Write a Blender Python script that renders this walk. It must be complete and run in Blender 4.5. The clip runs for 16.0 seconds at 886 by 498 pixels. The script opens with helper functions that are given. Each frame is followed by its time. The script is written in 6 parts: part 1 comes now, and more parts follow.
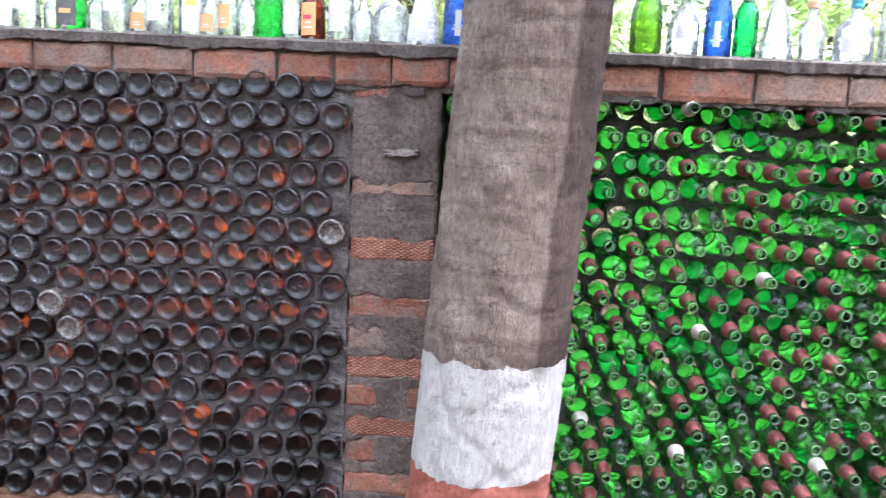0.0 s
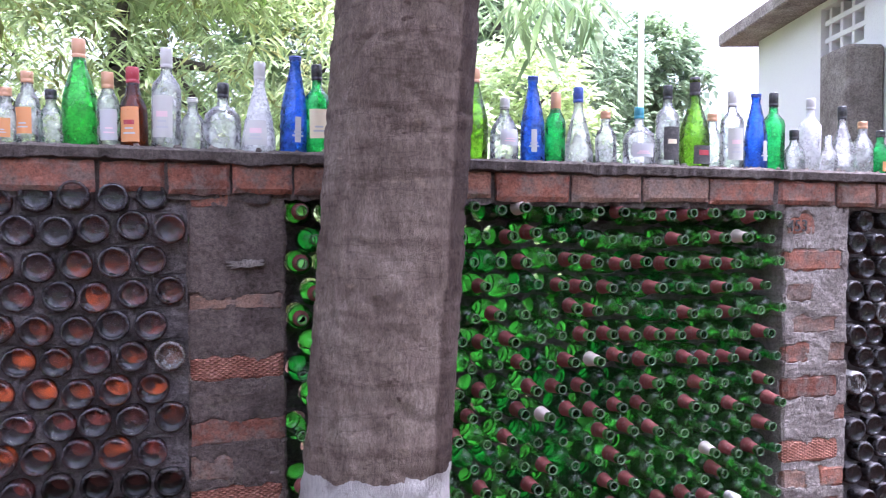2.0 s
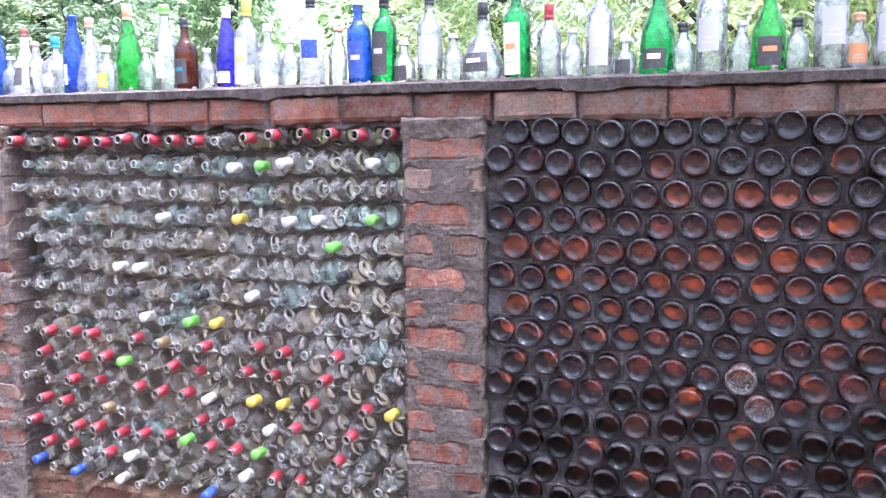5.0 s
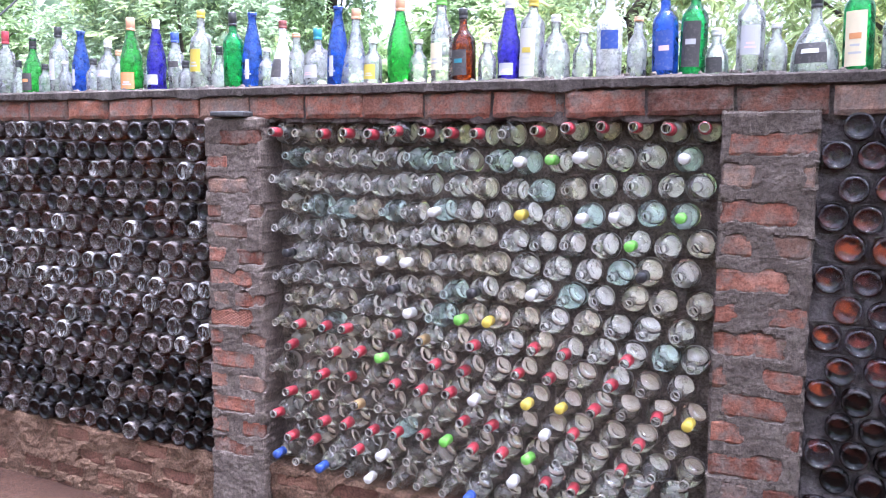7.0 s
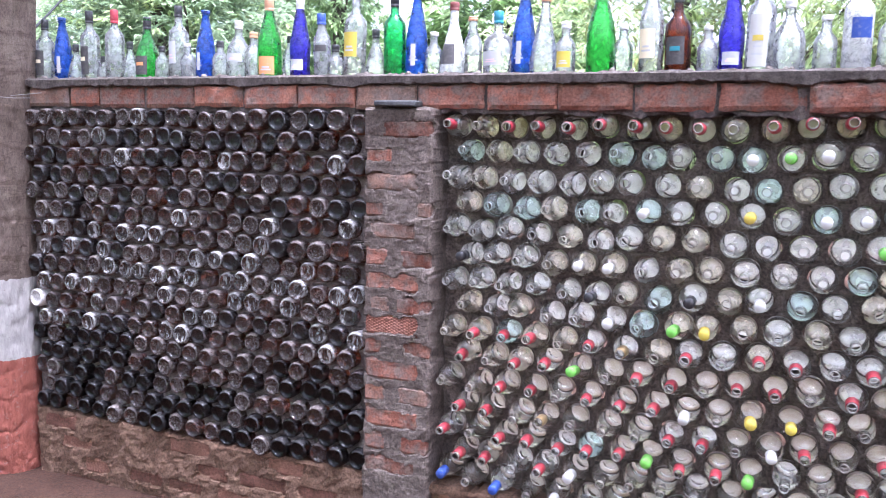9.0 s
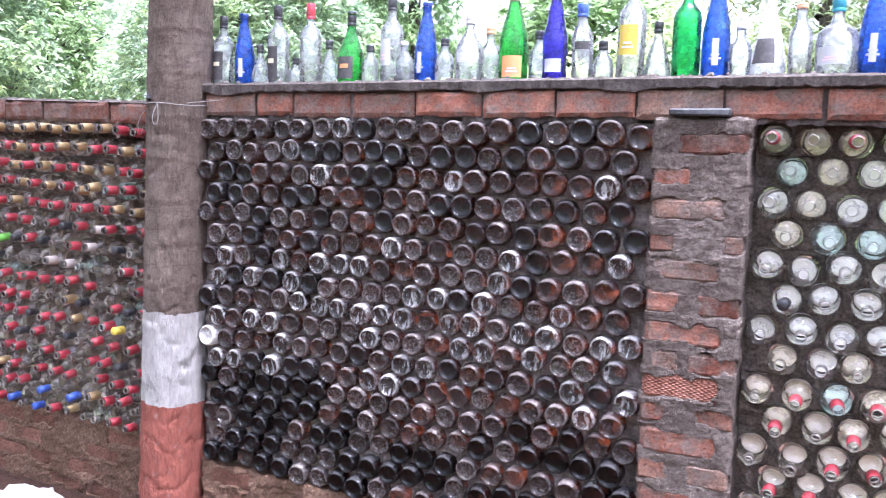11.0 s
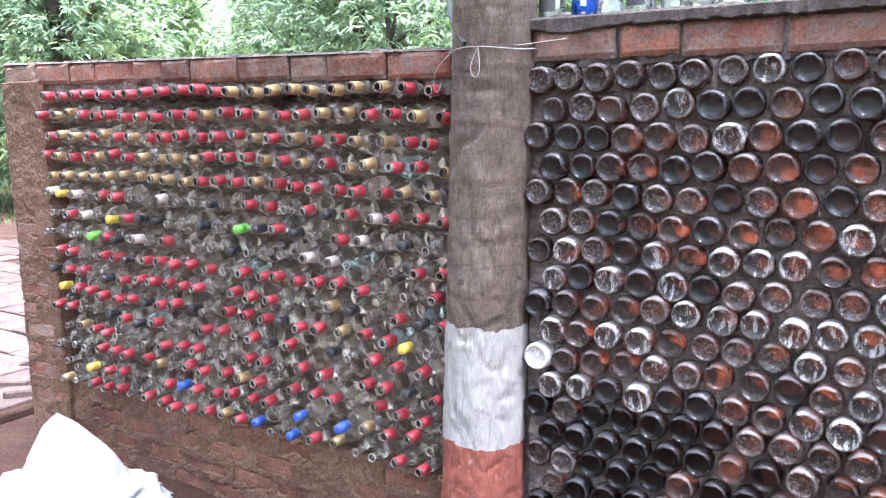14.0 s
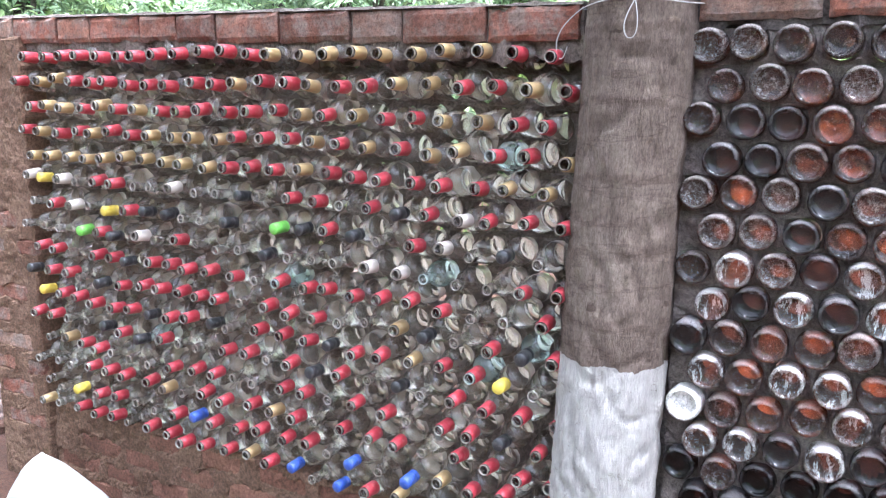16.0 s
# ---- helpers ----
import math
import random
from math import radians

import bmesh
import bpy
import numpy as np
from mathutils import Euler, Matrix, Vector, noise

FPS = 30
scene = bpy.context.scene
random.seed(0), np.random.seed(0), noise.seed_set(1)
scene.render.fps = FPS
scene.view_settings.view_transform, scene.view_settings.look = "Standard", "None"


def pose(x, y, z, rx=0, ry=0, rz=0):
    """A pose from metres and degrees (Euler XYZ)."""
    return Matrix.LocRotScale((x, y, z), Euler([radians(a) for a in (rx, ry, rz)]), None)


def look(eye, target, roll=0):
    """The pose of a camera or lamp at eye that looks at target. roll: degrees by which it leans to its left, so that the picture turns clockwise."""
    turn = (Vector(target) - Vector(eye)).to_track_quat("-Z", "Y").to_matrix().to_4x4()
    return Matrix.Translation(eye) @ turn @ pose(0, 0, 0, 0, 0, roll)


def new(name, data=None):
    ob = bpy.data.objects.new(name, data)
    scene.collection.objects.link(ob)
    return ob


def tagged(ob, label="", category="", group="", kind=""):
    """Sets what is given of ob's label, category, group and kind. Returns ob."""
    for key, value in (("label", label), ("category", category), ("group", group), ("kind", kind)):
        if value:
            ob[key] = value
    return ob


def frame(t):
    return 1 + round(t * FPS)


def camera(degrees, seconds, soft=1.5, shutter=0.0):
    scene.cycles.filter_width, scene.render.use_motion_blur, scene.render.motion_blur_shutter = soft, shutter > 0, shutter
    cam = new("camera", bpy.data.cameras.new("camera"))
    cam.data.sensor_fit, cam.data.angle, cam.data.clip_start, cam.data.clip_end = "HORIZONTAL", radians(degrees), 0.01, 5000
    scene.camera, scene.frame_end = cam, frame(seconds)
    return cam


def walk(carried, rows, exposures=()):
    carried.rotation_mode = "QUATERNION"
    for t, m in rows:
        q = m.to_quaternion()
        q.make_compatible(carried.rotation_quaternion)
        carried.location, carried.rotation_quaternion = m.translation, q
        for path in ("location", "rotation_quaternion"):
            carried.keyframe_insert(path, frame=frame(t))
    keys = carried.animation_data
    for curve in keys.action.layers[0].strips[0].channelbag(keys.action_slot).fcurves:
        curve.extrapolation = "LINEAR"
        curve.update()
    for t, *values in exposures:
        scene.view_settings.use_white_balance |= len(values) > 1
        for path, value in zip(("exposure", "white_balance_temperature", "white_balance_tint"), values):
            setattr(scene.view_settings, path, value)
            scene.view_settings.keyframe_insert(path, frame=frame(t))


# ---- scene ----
cam = camera(58.0, 16.0, soft=1.0, shutter=0.15)
PATH = [
    (0, (-0.001, -0.004, 1.337), (-0.184, 1.968, 1.061), 2.5),
    (0.5, (-0.159, -0.021, 1.349), (0.126, 1.948, 1.142), 3.7),
    (1, (-0.237, -0.009, 1.374), (0.245, 1.929, 1.277), 3.0),
    (1.5, (-0.33, 0.046, 1.379), (0.26, 1.957, 1.336), 1.0),
    (2, (-0.426, 0.055, 1.385), (0.148, 1.97, 1.33), 0.0),
    (2.5, (-0.622, -0.018, 1.397), (-0.279, 1.951, 1.321), -0.5),
    (3, (-0.827, -0.04, 1.396), (-0.747, 1.955, 1.27), -0.5),
    (3.1, (-0.869, -0.046, 1.406), (-0.841, 1.949, 1.256), -0.5),
    (3.3, (-0.936, -0.027, 1.409), (-1.033, 1.963, 1.242), -0.4),
    (3.5, (-0.98, -0.028, 1.407), (-1.167, 1.955, 1.228), -0.9),
    (3.6, (-1.007, -0.02, 1.407), (-1.248, 1.957, 1.223), -1.0),
    (3.9, (-1.094, 0.028, 1.403), (-1.5, 1.978, 1.22), -1.6),
    (4, (-1.12, 0.042, 1.403), (-1.564, 1.983, 1.211), -1.2),
    (4.5, (-1.224, 0.093, 1.392), (-1.838, 1.984, 1.173), -0.8),
    (5, (-1.307, 0.035, 1.411), (-2.026, 1.884, 1.159), -0.6),
    (5.2, (-1.363, -0.003, 1.411), (-2.121, 1.83, 1.157), -0.6),
    (7.3, (-2.05, -0.167, 1.351), (-2.911, 1.626, 1.138), 0.6),
    (7.5, (-2.098, -0.181, 1.346), (-2.95, 1.617, 1.14), 1.0),
    (8, (-2.295, -0.275, 1.348), (-3.102, 1.541, 1.121), 0.9),
    (8.2, (-2.363, -0.304, 1.35), (-3.158, 1.515, 1.108), 1.0),
    (10.3, (-3.299, -0.108, 1.379), (-4.105, 1.707, 1.139), 1.6),
    (10.5, (-3.369, -0.109, 1.374), (-4.193, 1.699, 1.149), 1.8),
    (11, (-3.54, -0.067, 1.363), (-4.431, 1.711, 1.152), 1.5),
    (11.5, (-3.741, -0.008, 1.376), (-4.712, 1.726, 1.155), 1.0),
    (12, (-3.958, 0.007, 1.371), (-4.949, 1.728, 1.136), 0.8),
    (12.5, (-4.189, -0.015, 1.388), (-5.162, 1.712, 1.121), 0.2),
    (13, (-4.331, 0.019, 1.373), (-5.329, 1.731, 1.101), -0.3),
    (13.5, (-4.512, 0.125, 1.37), (-5.554, 1.807, 1.08), -1.0),
    (14, (-4.663, 0.18, 1.366), (-5.719, 1.849, 1.048), -0.8),
    (14.5, (-4.874, 0.217, 1.37), (-5.898, 1.906, 1.057), -0.9),
    (15, (-5.053, 0.269, 1.372), (-6.042, 1.978, 1.055), -0.5),
    (15.5, (-5.15, 0.392, 1.352), (-6.154, 2.098, 1.064), -0.1),
    (16, (-5.229, 0.445, 1.345), (-6.205, 2.154, 0.99), 0.6),
]
EXPOSURE = [(0, 3.32, 5500, 18), (0.6, 3.17, 5500, 19), (1.3, 2.4, 5450, 32), (2.2, 2.45, 5350, 33), (3.0, 2.85, 5350, 33), (4.5, 2.92, 5300, 28), (8, 2.37, 5350, 27), (11, 2.66, 5400, 26), (16, 2.93, 5350, 15)]
walk(cam, [(t, look(eye, target, roll)) for t, eye, target, roll in PATH], EXPOSURE)

# ---- world, sun, exposure ----
SUN_EL, SUN_AZ = radians(74), radians(98)
world = bpy.data.worlds.new("sky_world")
scene.world = world
world.use_nodes = True
wn = world.node_tree
wn.nodes.clear()
sky = wn.nodes.new("ShaderNodeTexSky")
sky.sky_type, sky.sun_disc = "NISHITA", False
sky.sun_elevation, sky.sun_rotation = SUN_EL, SUN_AZ
sky.air_density, sky.dust_density, sky.ozone_density = 1.0, 5.0, 1.0
hsv = wn.nodes.new("ShaderNodeHueSaturation")
hsv.inputs["Saturation"].default_value = 0.25
bg = wn.nodes.new("ShaderNodeBackground")
bg.inputs["Strength"].default_value = 0.15
wo = wn.nodes.new("ShaderNodeOutputWorld")
wn.links.new(sky.outputs[0], hsv.inputs["Color"])
wn.links.new(hsv.outputs[0], bg.inputs[0])
wn.links.new(bg.outputs[0], wo.inputs[0])
sun = new("sun", bpy.data.lights.new("sun", "SUN"))
sun.data.energy, sun.data.angle, sun.data.color = 2.6, radians(24), (1.0, 0.96, 0.9)
sun_from = Vector((math.sin(SUN_AZ) * math.cos(SUN_EL), math.cos(SUN_AZ) * math.cos(SUN_EL), math.sin(SUN_EL)))
sun.matrix_world = look(sun_from * 40, (0, 0, 0))


# ---- materials ----
def nodes_of(name):
    m = bpy.data.materials.new(name)
    m.use_nodes = True
    nt = m.node_tree
    nt.nodes.clear()
    return m, nt, nt.nodes.new("ShaderNodeOutputMaterial")


def noise_node(nt, scale, detail=6.0, rough=0.6, stretch=None, rand=False):
    tc = nt.nodes.new("ShaderNodeTexCoord")
    src = tc.outputs["Object"]
    if stretch or rand:
        mp = nt.nodes.new("ShaderNodeMapping")
        nt.links.new(src, mp.inputs[0])
        if stretch:
            mp.inputs["Scale"].default_value = stretch
        if rand:
            oi = nt.nodes.new("ShaderNodeObjectInfo")
            mu = nt.nodes.new("ShaderNodeMath")
            mu.operation = "MULTIPLY"
            mu.inputs[1].default_value = 37.0
            nt.links.new(oi.outputs["Random"], mu.inputs[0])
            nt.links.new(mu.outputs[0], mp.inputs["Location"])
        src = mp.outputs[0]
    n = nt.nodes.new("ShaderNodeTexNoise")
    n.inputs["Scale"].default_value, n.inputs["Detail"].default_value, n.inputs["Roughness"].default_value = scale, detail, rough
    nt.links.new(src, n.inputs["Vector"])
    return n


def ramp_node(nt, src, stops):
    r = nt.nodes.new("ShaderNodeValToRGB")
    el = r.color_ramp.elements
    while len(el) < len(stops):
        el.new(0.5)
    for e, (p, c) in zip(el, stops):
        e.position, e.color = p, (*c, 1) if len(c) == 3 else c
    nt.links.new(src, r.inputs[0])
    return r


def mix_node(nt, fac, a, b, blend="MIX"):
    m = nt.nodes.new("ShaderNodeMix")
    m.data_type, m.blend_type = "RGBA", blend
    for sock, v in ((m.inputs[0], fac), (m.inputs[6], a), (m.inputs[7], b)):
        if isinstance(v, (int, float)):
            sock.default_value = v
        elif isinstance(v, tuple):
            sock.default_value = (*v, 1)
        else:
            nt.links.new(v, sock)
    return m.outputs[2]


def rough_surface(name, dark, mid, light, scale=6.0, fine=60.0, bump=0.5, rough=0.9, rand=0.0, stretch=None, dist=0.004, spec=0.3, smear=None):
    """Mineral or woven surface: stains, grain and grit at three sizes, with relief."""
    m, nt, out = nodes_of(name)
    p = nt.nodes.new("ShaderNodeBsdfPrincipled")
    big = noise_node(nt, scale, 6, 0.7, stretch, rand > 0)
    small = noise_node(nt, fine * 1.6, 8, 0.78, stretch, rand > 0)
    grit = noise_node(nt, fine * 6, 4, 0.8, stretch, rand > 0)
    col = ramp_node(nt, big.outputs["Fac"], [(0.30, dark), (0.5, mid), (0.70, light)]).outputs[0]
    grain = ramp_node(nt, small.outputs["Fac"], [(0.36, (0.42, 0.41, 0.40)), (0.5, (1.0, 1.0, 1.0)), (0.66, (1.5, 1.48, 1.46))]).outputs[0]
    col = mix_node(nt, 0.8, col, grain, "MULTIPLY")
    speck = ramp_node(nt, grit.outputs["Fac"], [(0.36, (0.5, 0.5, 0.5)), (0.5, (1.0, 1.0, 1.0)), (0.68, (1.45, 1.45, 1.45))]).outputs[0]
    col = mix_node(nt, 0.6, col, speck, "MULTIPLY")
    if rand:
        oi = nt.nodes.new("ShaderNodeObjectInfo")
        r = ramp_node(nt, oi.outputs["Random"], [(0.0, (1 - rand, 1 - rand * 1.1, 1 - rand * 1.1)), (0.5, (1, 1, 1)), (1.0, (1 + rand * 0.6, 1 + rand * 0.75, 1 + rand * 0.7))])
        col = mix_node(nt, 1.0, col, r.outputs[0], "MULTIPLY")
    if smear:
        # mortar wiped over the face in patches
        sm = noise_node(nt, 17, 7, 0.7, None, True)
        col = mix_node(nt, ramp_node(nt, sm.outputs["Fac"], [(0.44, (0, 0, 0)), (0.60, (0.85, 0.85, 0.85))]).outputs[0], col, mix_node(nt, 0.8, smear, grain, "MULTIPLY"))
    nt.links.new(col, p.inputs["Base Color"])
    p.inputs["Roughness"].default_value = rough
    p.inputs["Specular IOR Level"].default_value = spec
    b = nt.nodes.new("ShaderNodeBump")
    b.inputs["Strength"].default_value, b.inputs["Distance"].default_value = bump, dist
    add = nt.nodes.new("ShaderNodeMath")
    add.operation = "MULTIPLY_ADD"
    add.inputs[1].default_value = 0.35
    nt.links.new(grit.outputs["Fac"], add.inputs[0])
    nt.links.new(small.outputs["Fac"], add.inputs[2])
    nt.links.new(add.outputs[0], b.inputs["Height"])
    nt.links.new(b.outputs[0], p.inputs["Normal"])
    nt.links.new(p.outputs[0], out.inputs[0])
    return m


def glass(name, tint, dirt=0.12, dirt_col=(0.5, 0.5, 0.47), body=0.15, gloss=0.06, streaks=0.0, var=0.0, cap_dust=0.0, bump=0.35, ior=1.58, ring=0.0, ring_r=0.0365, heel=0.0, heel_y=0.175, wall=0.0, wall_y=0.12, neck=True):
    """Thin coloured glass: tinted see-through, some scattering in the glass, fresnel gloss, a dusty or cemented film on
    top that also carries painted rim and inner brightness.
    """
    m, nt, out = nodes_of(name)
    tr = nt.nodes.new("ShaderNodeBsdfTransparent")
    tl = nt.nodes.new("ShaderNodeBsdfTranslucent")
    gl = nt.nodes.new("ShaderNodeBsdfGlossy")
    df = nt.nodes.new("ShaderNodeBsdfDiffuse")
    gl.inputs["Roughness"].default_value = gloss
    col = None
    if var:
        oi = nt.nodes.new("ShaderNodeObjectInfo")
        r = ramp_node(nt, oi.outputs["Random"], [(0.0, tuple(c * (1 - var) for c in tint)), (1.0, tuple(min(1.0, c * (1 + var)) for c in tint))])
        col = r.outputs[0]
    for n in (tr, tl):
        if col is not None:
            nt.links.new(col, n.inputs[0])
        else:
            n.inputs[0].default_value = (*tint, 1)
    df.inputs[0].default_value = (*dirt_col, 1)
    m1 = nt.nodes.new("ShaderNodeMixShader")
    m1.inputs[0].default_value = body
    nt.links.new(tr.outputs[0], m1.inputs[1])
    nt.links.new(tl.outputs[0], m1.inputs[2])
    if not heel:
        # the glass is uneven in thickness and partly filmed
        un = noise_node(nt, 32, 4, 0.65, None, True)
        nt.links.new(ramp_node(nt, un.outputs["Fac"], [(0.40, (body * 0.25,) * 3), (0.52, (body,) * 3), (0.64, (min(1.0, body * 1.6),) * 3)]).outputs[0], m1.inputs[0])
    if heel:
        # dark neck: refraction at the screw threads is put into the tint
        og = nt.nodes.new("ShaderNodeTexCoord")
        ox = nt.nodes.new("ShaderNodeSeparateXYZ")
        nt.links.new(og.outputs["Object"], ox.inputs[0])
        if neck:
            lip = ramp_node(nt, ox.outputs["Y"], [(0.0, tuple(0.5 * c for c in tint)), (0.040, tuple(0.6 * c for c in tint)), (0.058, tint)]).outputs[0]
            nt.links.new(lip, tr.inputs[0])
        # far end made milky, standing in for daylight through the glass; uneven milkiness further up
        backlit_end = ramp_node(nt, ox.outputs["Y"], [(heel_y - 0.02, (0, 0, 0)), (heel_y, (heel,) * 3)]).outputs[0]
        pn = noise_node(nt, 26, 4, 0.6, None, True)
        patch = ramp_node(nt, pn.outputs["Fac"], [(0.40, (body * 0.25,) * 3), (0.50, (body,) * 3), (0.60, (body * 1.6,) * 3)]).outputs[0]
        nt.links.new(mix_node(nt, 1.0, backlit_end, patch, "LIGHTEN"), m1.inputs[0])
    fr = nt.nodes.new("ShaderNodeFresnel")
    fr.inputs["IOR"].default_value = ior
    bn = noise_node(nt, 95, 4, 0.6, None, True)
    b = nt.nodes.new("ShaderNodeBump")
    b.inputs["Strength"].default_value, b.inputs["Distance"].default_value = bump, 0.003
    nt.links.new(bn.outputs["Fac"], b.inputs["Height"])
    nt.links.new(b.outputs[0], gl.inputs["Normal"])
    nt.links.new(b.outputs[0], fr.inputs["Normal"])
    m2 = nt.nodes.new("ShaderNodeMixShader")
    nt.links.new(fr.outputs[0], m2.inputs[0])
    nt.links.new(m1.outputs[0], m2.inputs[1])
    nt.links.new(gl.outputs[0], m2.inputs[2])
    dn = noise_node(nt, 110, 8, 0.8, None, True)
    lo = 0.66 - dirt * 0.5
    dust_and_glow = ramp_node(nt, dn.outputs["Fac"], [(lo, (dirt * 0.25,) * 3), (lo + 0.16, (min(0.9, dirt * 1.8),) * 3)]).outputs[0]
    if heel and neck:
        # film thinned over the neck, to keep its painted darkness
        dust_and_glow = mix_node(nt, 1.0, dust_and_glow, ramp_node(nt, ox.outputs["Y"], [(0.035, (0.35, 0.35, 0.35)), (0.065, (1, 1, 1))]).outputs[0], "MULTIPLY")
        # mouth's thick lip: brightness put into the film against the dark inside
        dust_and_glow = mix_node(nt, 1.0, dust_and_glow, ramp_node(nt, ox.outputs["Y"], [(0.002, (0.24, 0.24, 0.24)), (0.009, (0.05, 0.05, 0.05))]).outputs[0], "LIGHTEN")
    if wall:
        # pale inside coat stands in for light piped along the bedded glass
        dust_and_glow = mix_node(nt, 1.0, dust_and_glow, ramp_node(nt, ox.outputs["Y"], [(wall_y - 0.01, (0, 0, 0)), (wall_y + 0.015, (wall,) * 3), (heel_y - 0.012, (wall,) * 3), (heel_y - 0.003, (0.06,) * 3)]).outputs[0], "LIGHTEN")
    if streaks or cap_dust:
        sn = noise_node(nt, 48, 7, 0.72, (1.3, 0.5, 0.42), True)
        st = ramp_node(nt, sn.outputs["Fac"], [(0.60 - streaks * 0.12, (0, 0, 0)), (0.64 - streaks * 0.12, (streaks,) * 3)]).outputs[0]
        dust_and_glow = mix_node(nt, 1.0, dust_and_glow, st, "LIGHTEN")
    if cap_dust:
        # cement that settled on the upper side of the glass that sticks out
        ge = nt.nodes.new("ShaderNodeTexCoord")
        sp = nt.nodes.new("ShaderNodeSeparateXYZ")
        nt.links.new(ge.outputs["Object"], sp.inputs[0])
        ad = nt.nodes.new("ShaderNodeMath")
        ad.operation = "MULTIPLY_ADD"
        ad.inputs[1].default_value = 0.035
        nt.links.new(bn.outputs["Fac"], ad.inputs[0])
        nt.links.new(sp.outputs["Z"], ad.inputs[2])
        up = ramp_node(nt, ad.outputs[0], [(0.040, (0, 0, 0)), (0.047, (cap_dust,) * 3)]).outputs[0]
        dust_and_glow = mix_node(nt, 1.0, dust_and_glow, up, "LIGHTEN")
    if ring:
        # pale heel ring: cement scum, and on the brown panel painted rim glints
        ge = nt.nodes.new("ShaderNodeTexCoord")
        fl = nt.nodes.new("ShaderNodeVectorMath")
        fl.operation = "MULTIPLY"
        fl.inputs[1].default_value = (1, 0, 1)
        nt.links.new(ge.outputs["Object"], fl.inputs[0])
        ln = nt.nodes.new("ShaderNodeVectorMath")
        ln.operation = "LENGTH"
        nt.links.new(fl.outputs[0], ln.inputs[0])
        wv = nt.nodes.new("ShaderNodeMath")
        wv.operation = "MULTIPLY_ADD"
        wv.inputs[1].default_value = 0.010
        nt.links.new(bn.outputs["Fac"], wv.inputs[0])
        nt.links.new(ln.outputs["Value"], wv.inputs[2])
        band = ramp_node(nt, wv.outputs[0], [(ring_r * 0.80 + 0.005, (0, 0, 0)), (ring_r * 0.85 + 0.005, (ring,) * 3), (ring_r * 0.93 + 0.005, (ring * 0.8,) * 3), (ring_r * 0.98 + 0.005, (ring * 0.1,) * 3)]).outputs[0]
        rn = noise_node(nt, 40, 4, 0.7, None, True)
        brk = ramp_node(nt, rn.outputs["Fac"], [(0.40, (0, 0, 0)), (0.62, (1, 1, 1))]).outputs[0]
        dust_and_glow = mix_node(nt, 1.0, dust_and_glow, mix_node(nt, 1.0, band, brk, "MULTIPLY"), "LIGHTEN")
    if ring or cap_dust or streaks:
        # the film is gritty, not even
        gn = noise_node(nt, 420, 3, 0.7, None, True)
        gt = ramp_node(nt, gn.outputs["Fac"], [(0.35, (0.25, 0.25, 0.25)), (0.6, (1, 1, 1))]).outputs[0]
        dust_and_glow = mix_node(nt, 1.0, dust_and_glow, gt, "MULTIPLY")
    m3 = nt.nodes.new("ShaderNodeMixShader")
    nt.links.new(dust_and_glow, m3.inputs[0])
    nt.links.new(m2.outputs[0], m3.inputs[1])
    nt.links.new(df.outputs[0], m3.inputs[2])
    nt.links.new(m3.outputs[0], out.inputs[0])
    return m


def plastic(name, color, rough=0.45, wear=0.35, metal=0.0):
    m, nt, out = nodes_of(name)
    p = nt.nodes.new("ShaderNodeBsdfPrincipled")
    n = noise_node(nt, 90, 5, 0.7, None, True)
    w = ramp_node(nt, n.outputs["Fac"], [(0.5, (0, 0, 0)), (0.75, (wear,) * 3)]).outputs[0]
    c = mix_node(nt, w, color, (0.42, 0.38, 0.34))
    nt.links.new(c, p.inputs["Base Color"])
    p.inputs["Roughness"].default_value, p.inputs["Metallic"].default_value = rough, metal
    nt.links.new(p.outputs[0], out.inputs[0])
    return m


def leafy(name, dark, light, trans=0.45):
    m, nt, out = nodes_of(name)
    d = nt.nodes.new("ShaderNodeBsdfPrincipled")
    t = nt.nodes.new("ShaderNodeBsdfTranslucent")
    g = nt.nodes.new("ShaderNodeNewGeometry")
    c = ramp_node(nt, g.outputs["Random Per Island"], [(0.0, dark), (0.7, light), (1.0, tuple(min(1, x * 1.5) for x in light))]).outputs[0]
    n = noise_node(nt, 0.9, 3, 0.5)
    v = ramp_node(nt, n.outputs["Fac"], [(0.35, (0.72, 0.76, 0.76)), (0.65, (1.15, 1.12, 1.0))]).outputs[0]
    c = mix_node(nt, 1.0, c, v, "MULTIPLY")
    nt.links.new(c, d.inputs["Base Color"])
    nt.links.new(c, t.inputs[0])
    d.inputs["Roughness"].default_value = 0.5
    mx = nt.nodes.new("ShaderNodeMixShader")
    mx.inputs[0].default_value = trans
    nt.links.new(d.outputs[0], mx.inputs[1])
    nt.links.new(t.outputs[0], mx.inputs[2])
    nt.links.new(mx.outputs[0], out.inputs[0])
    return m


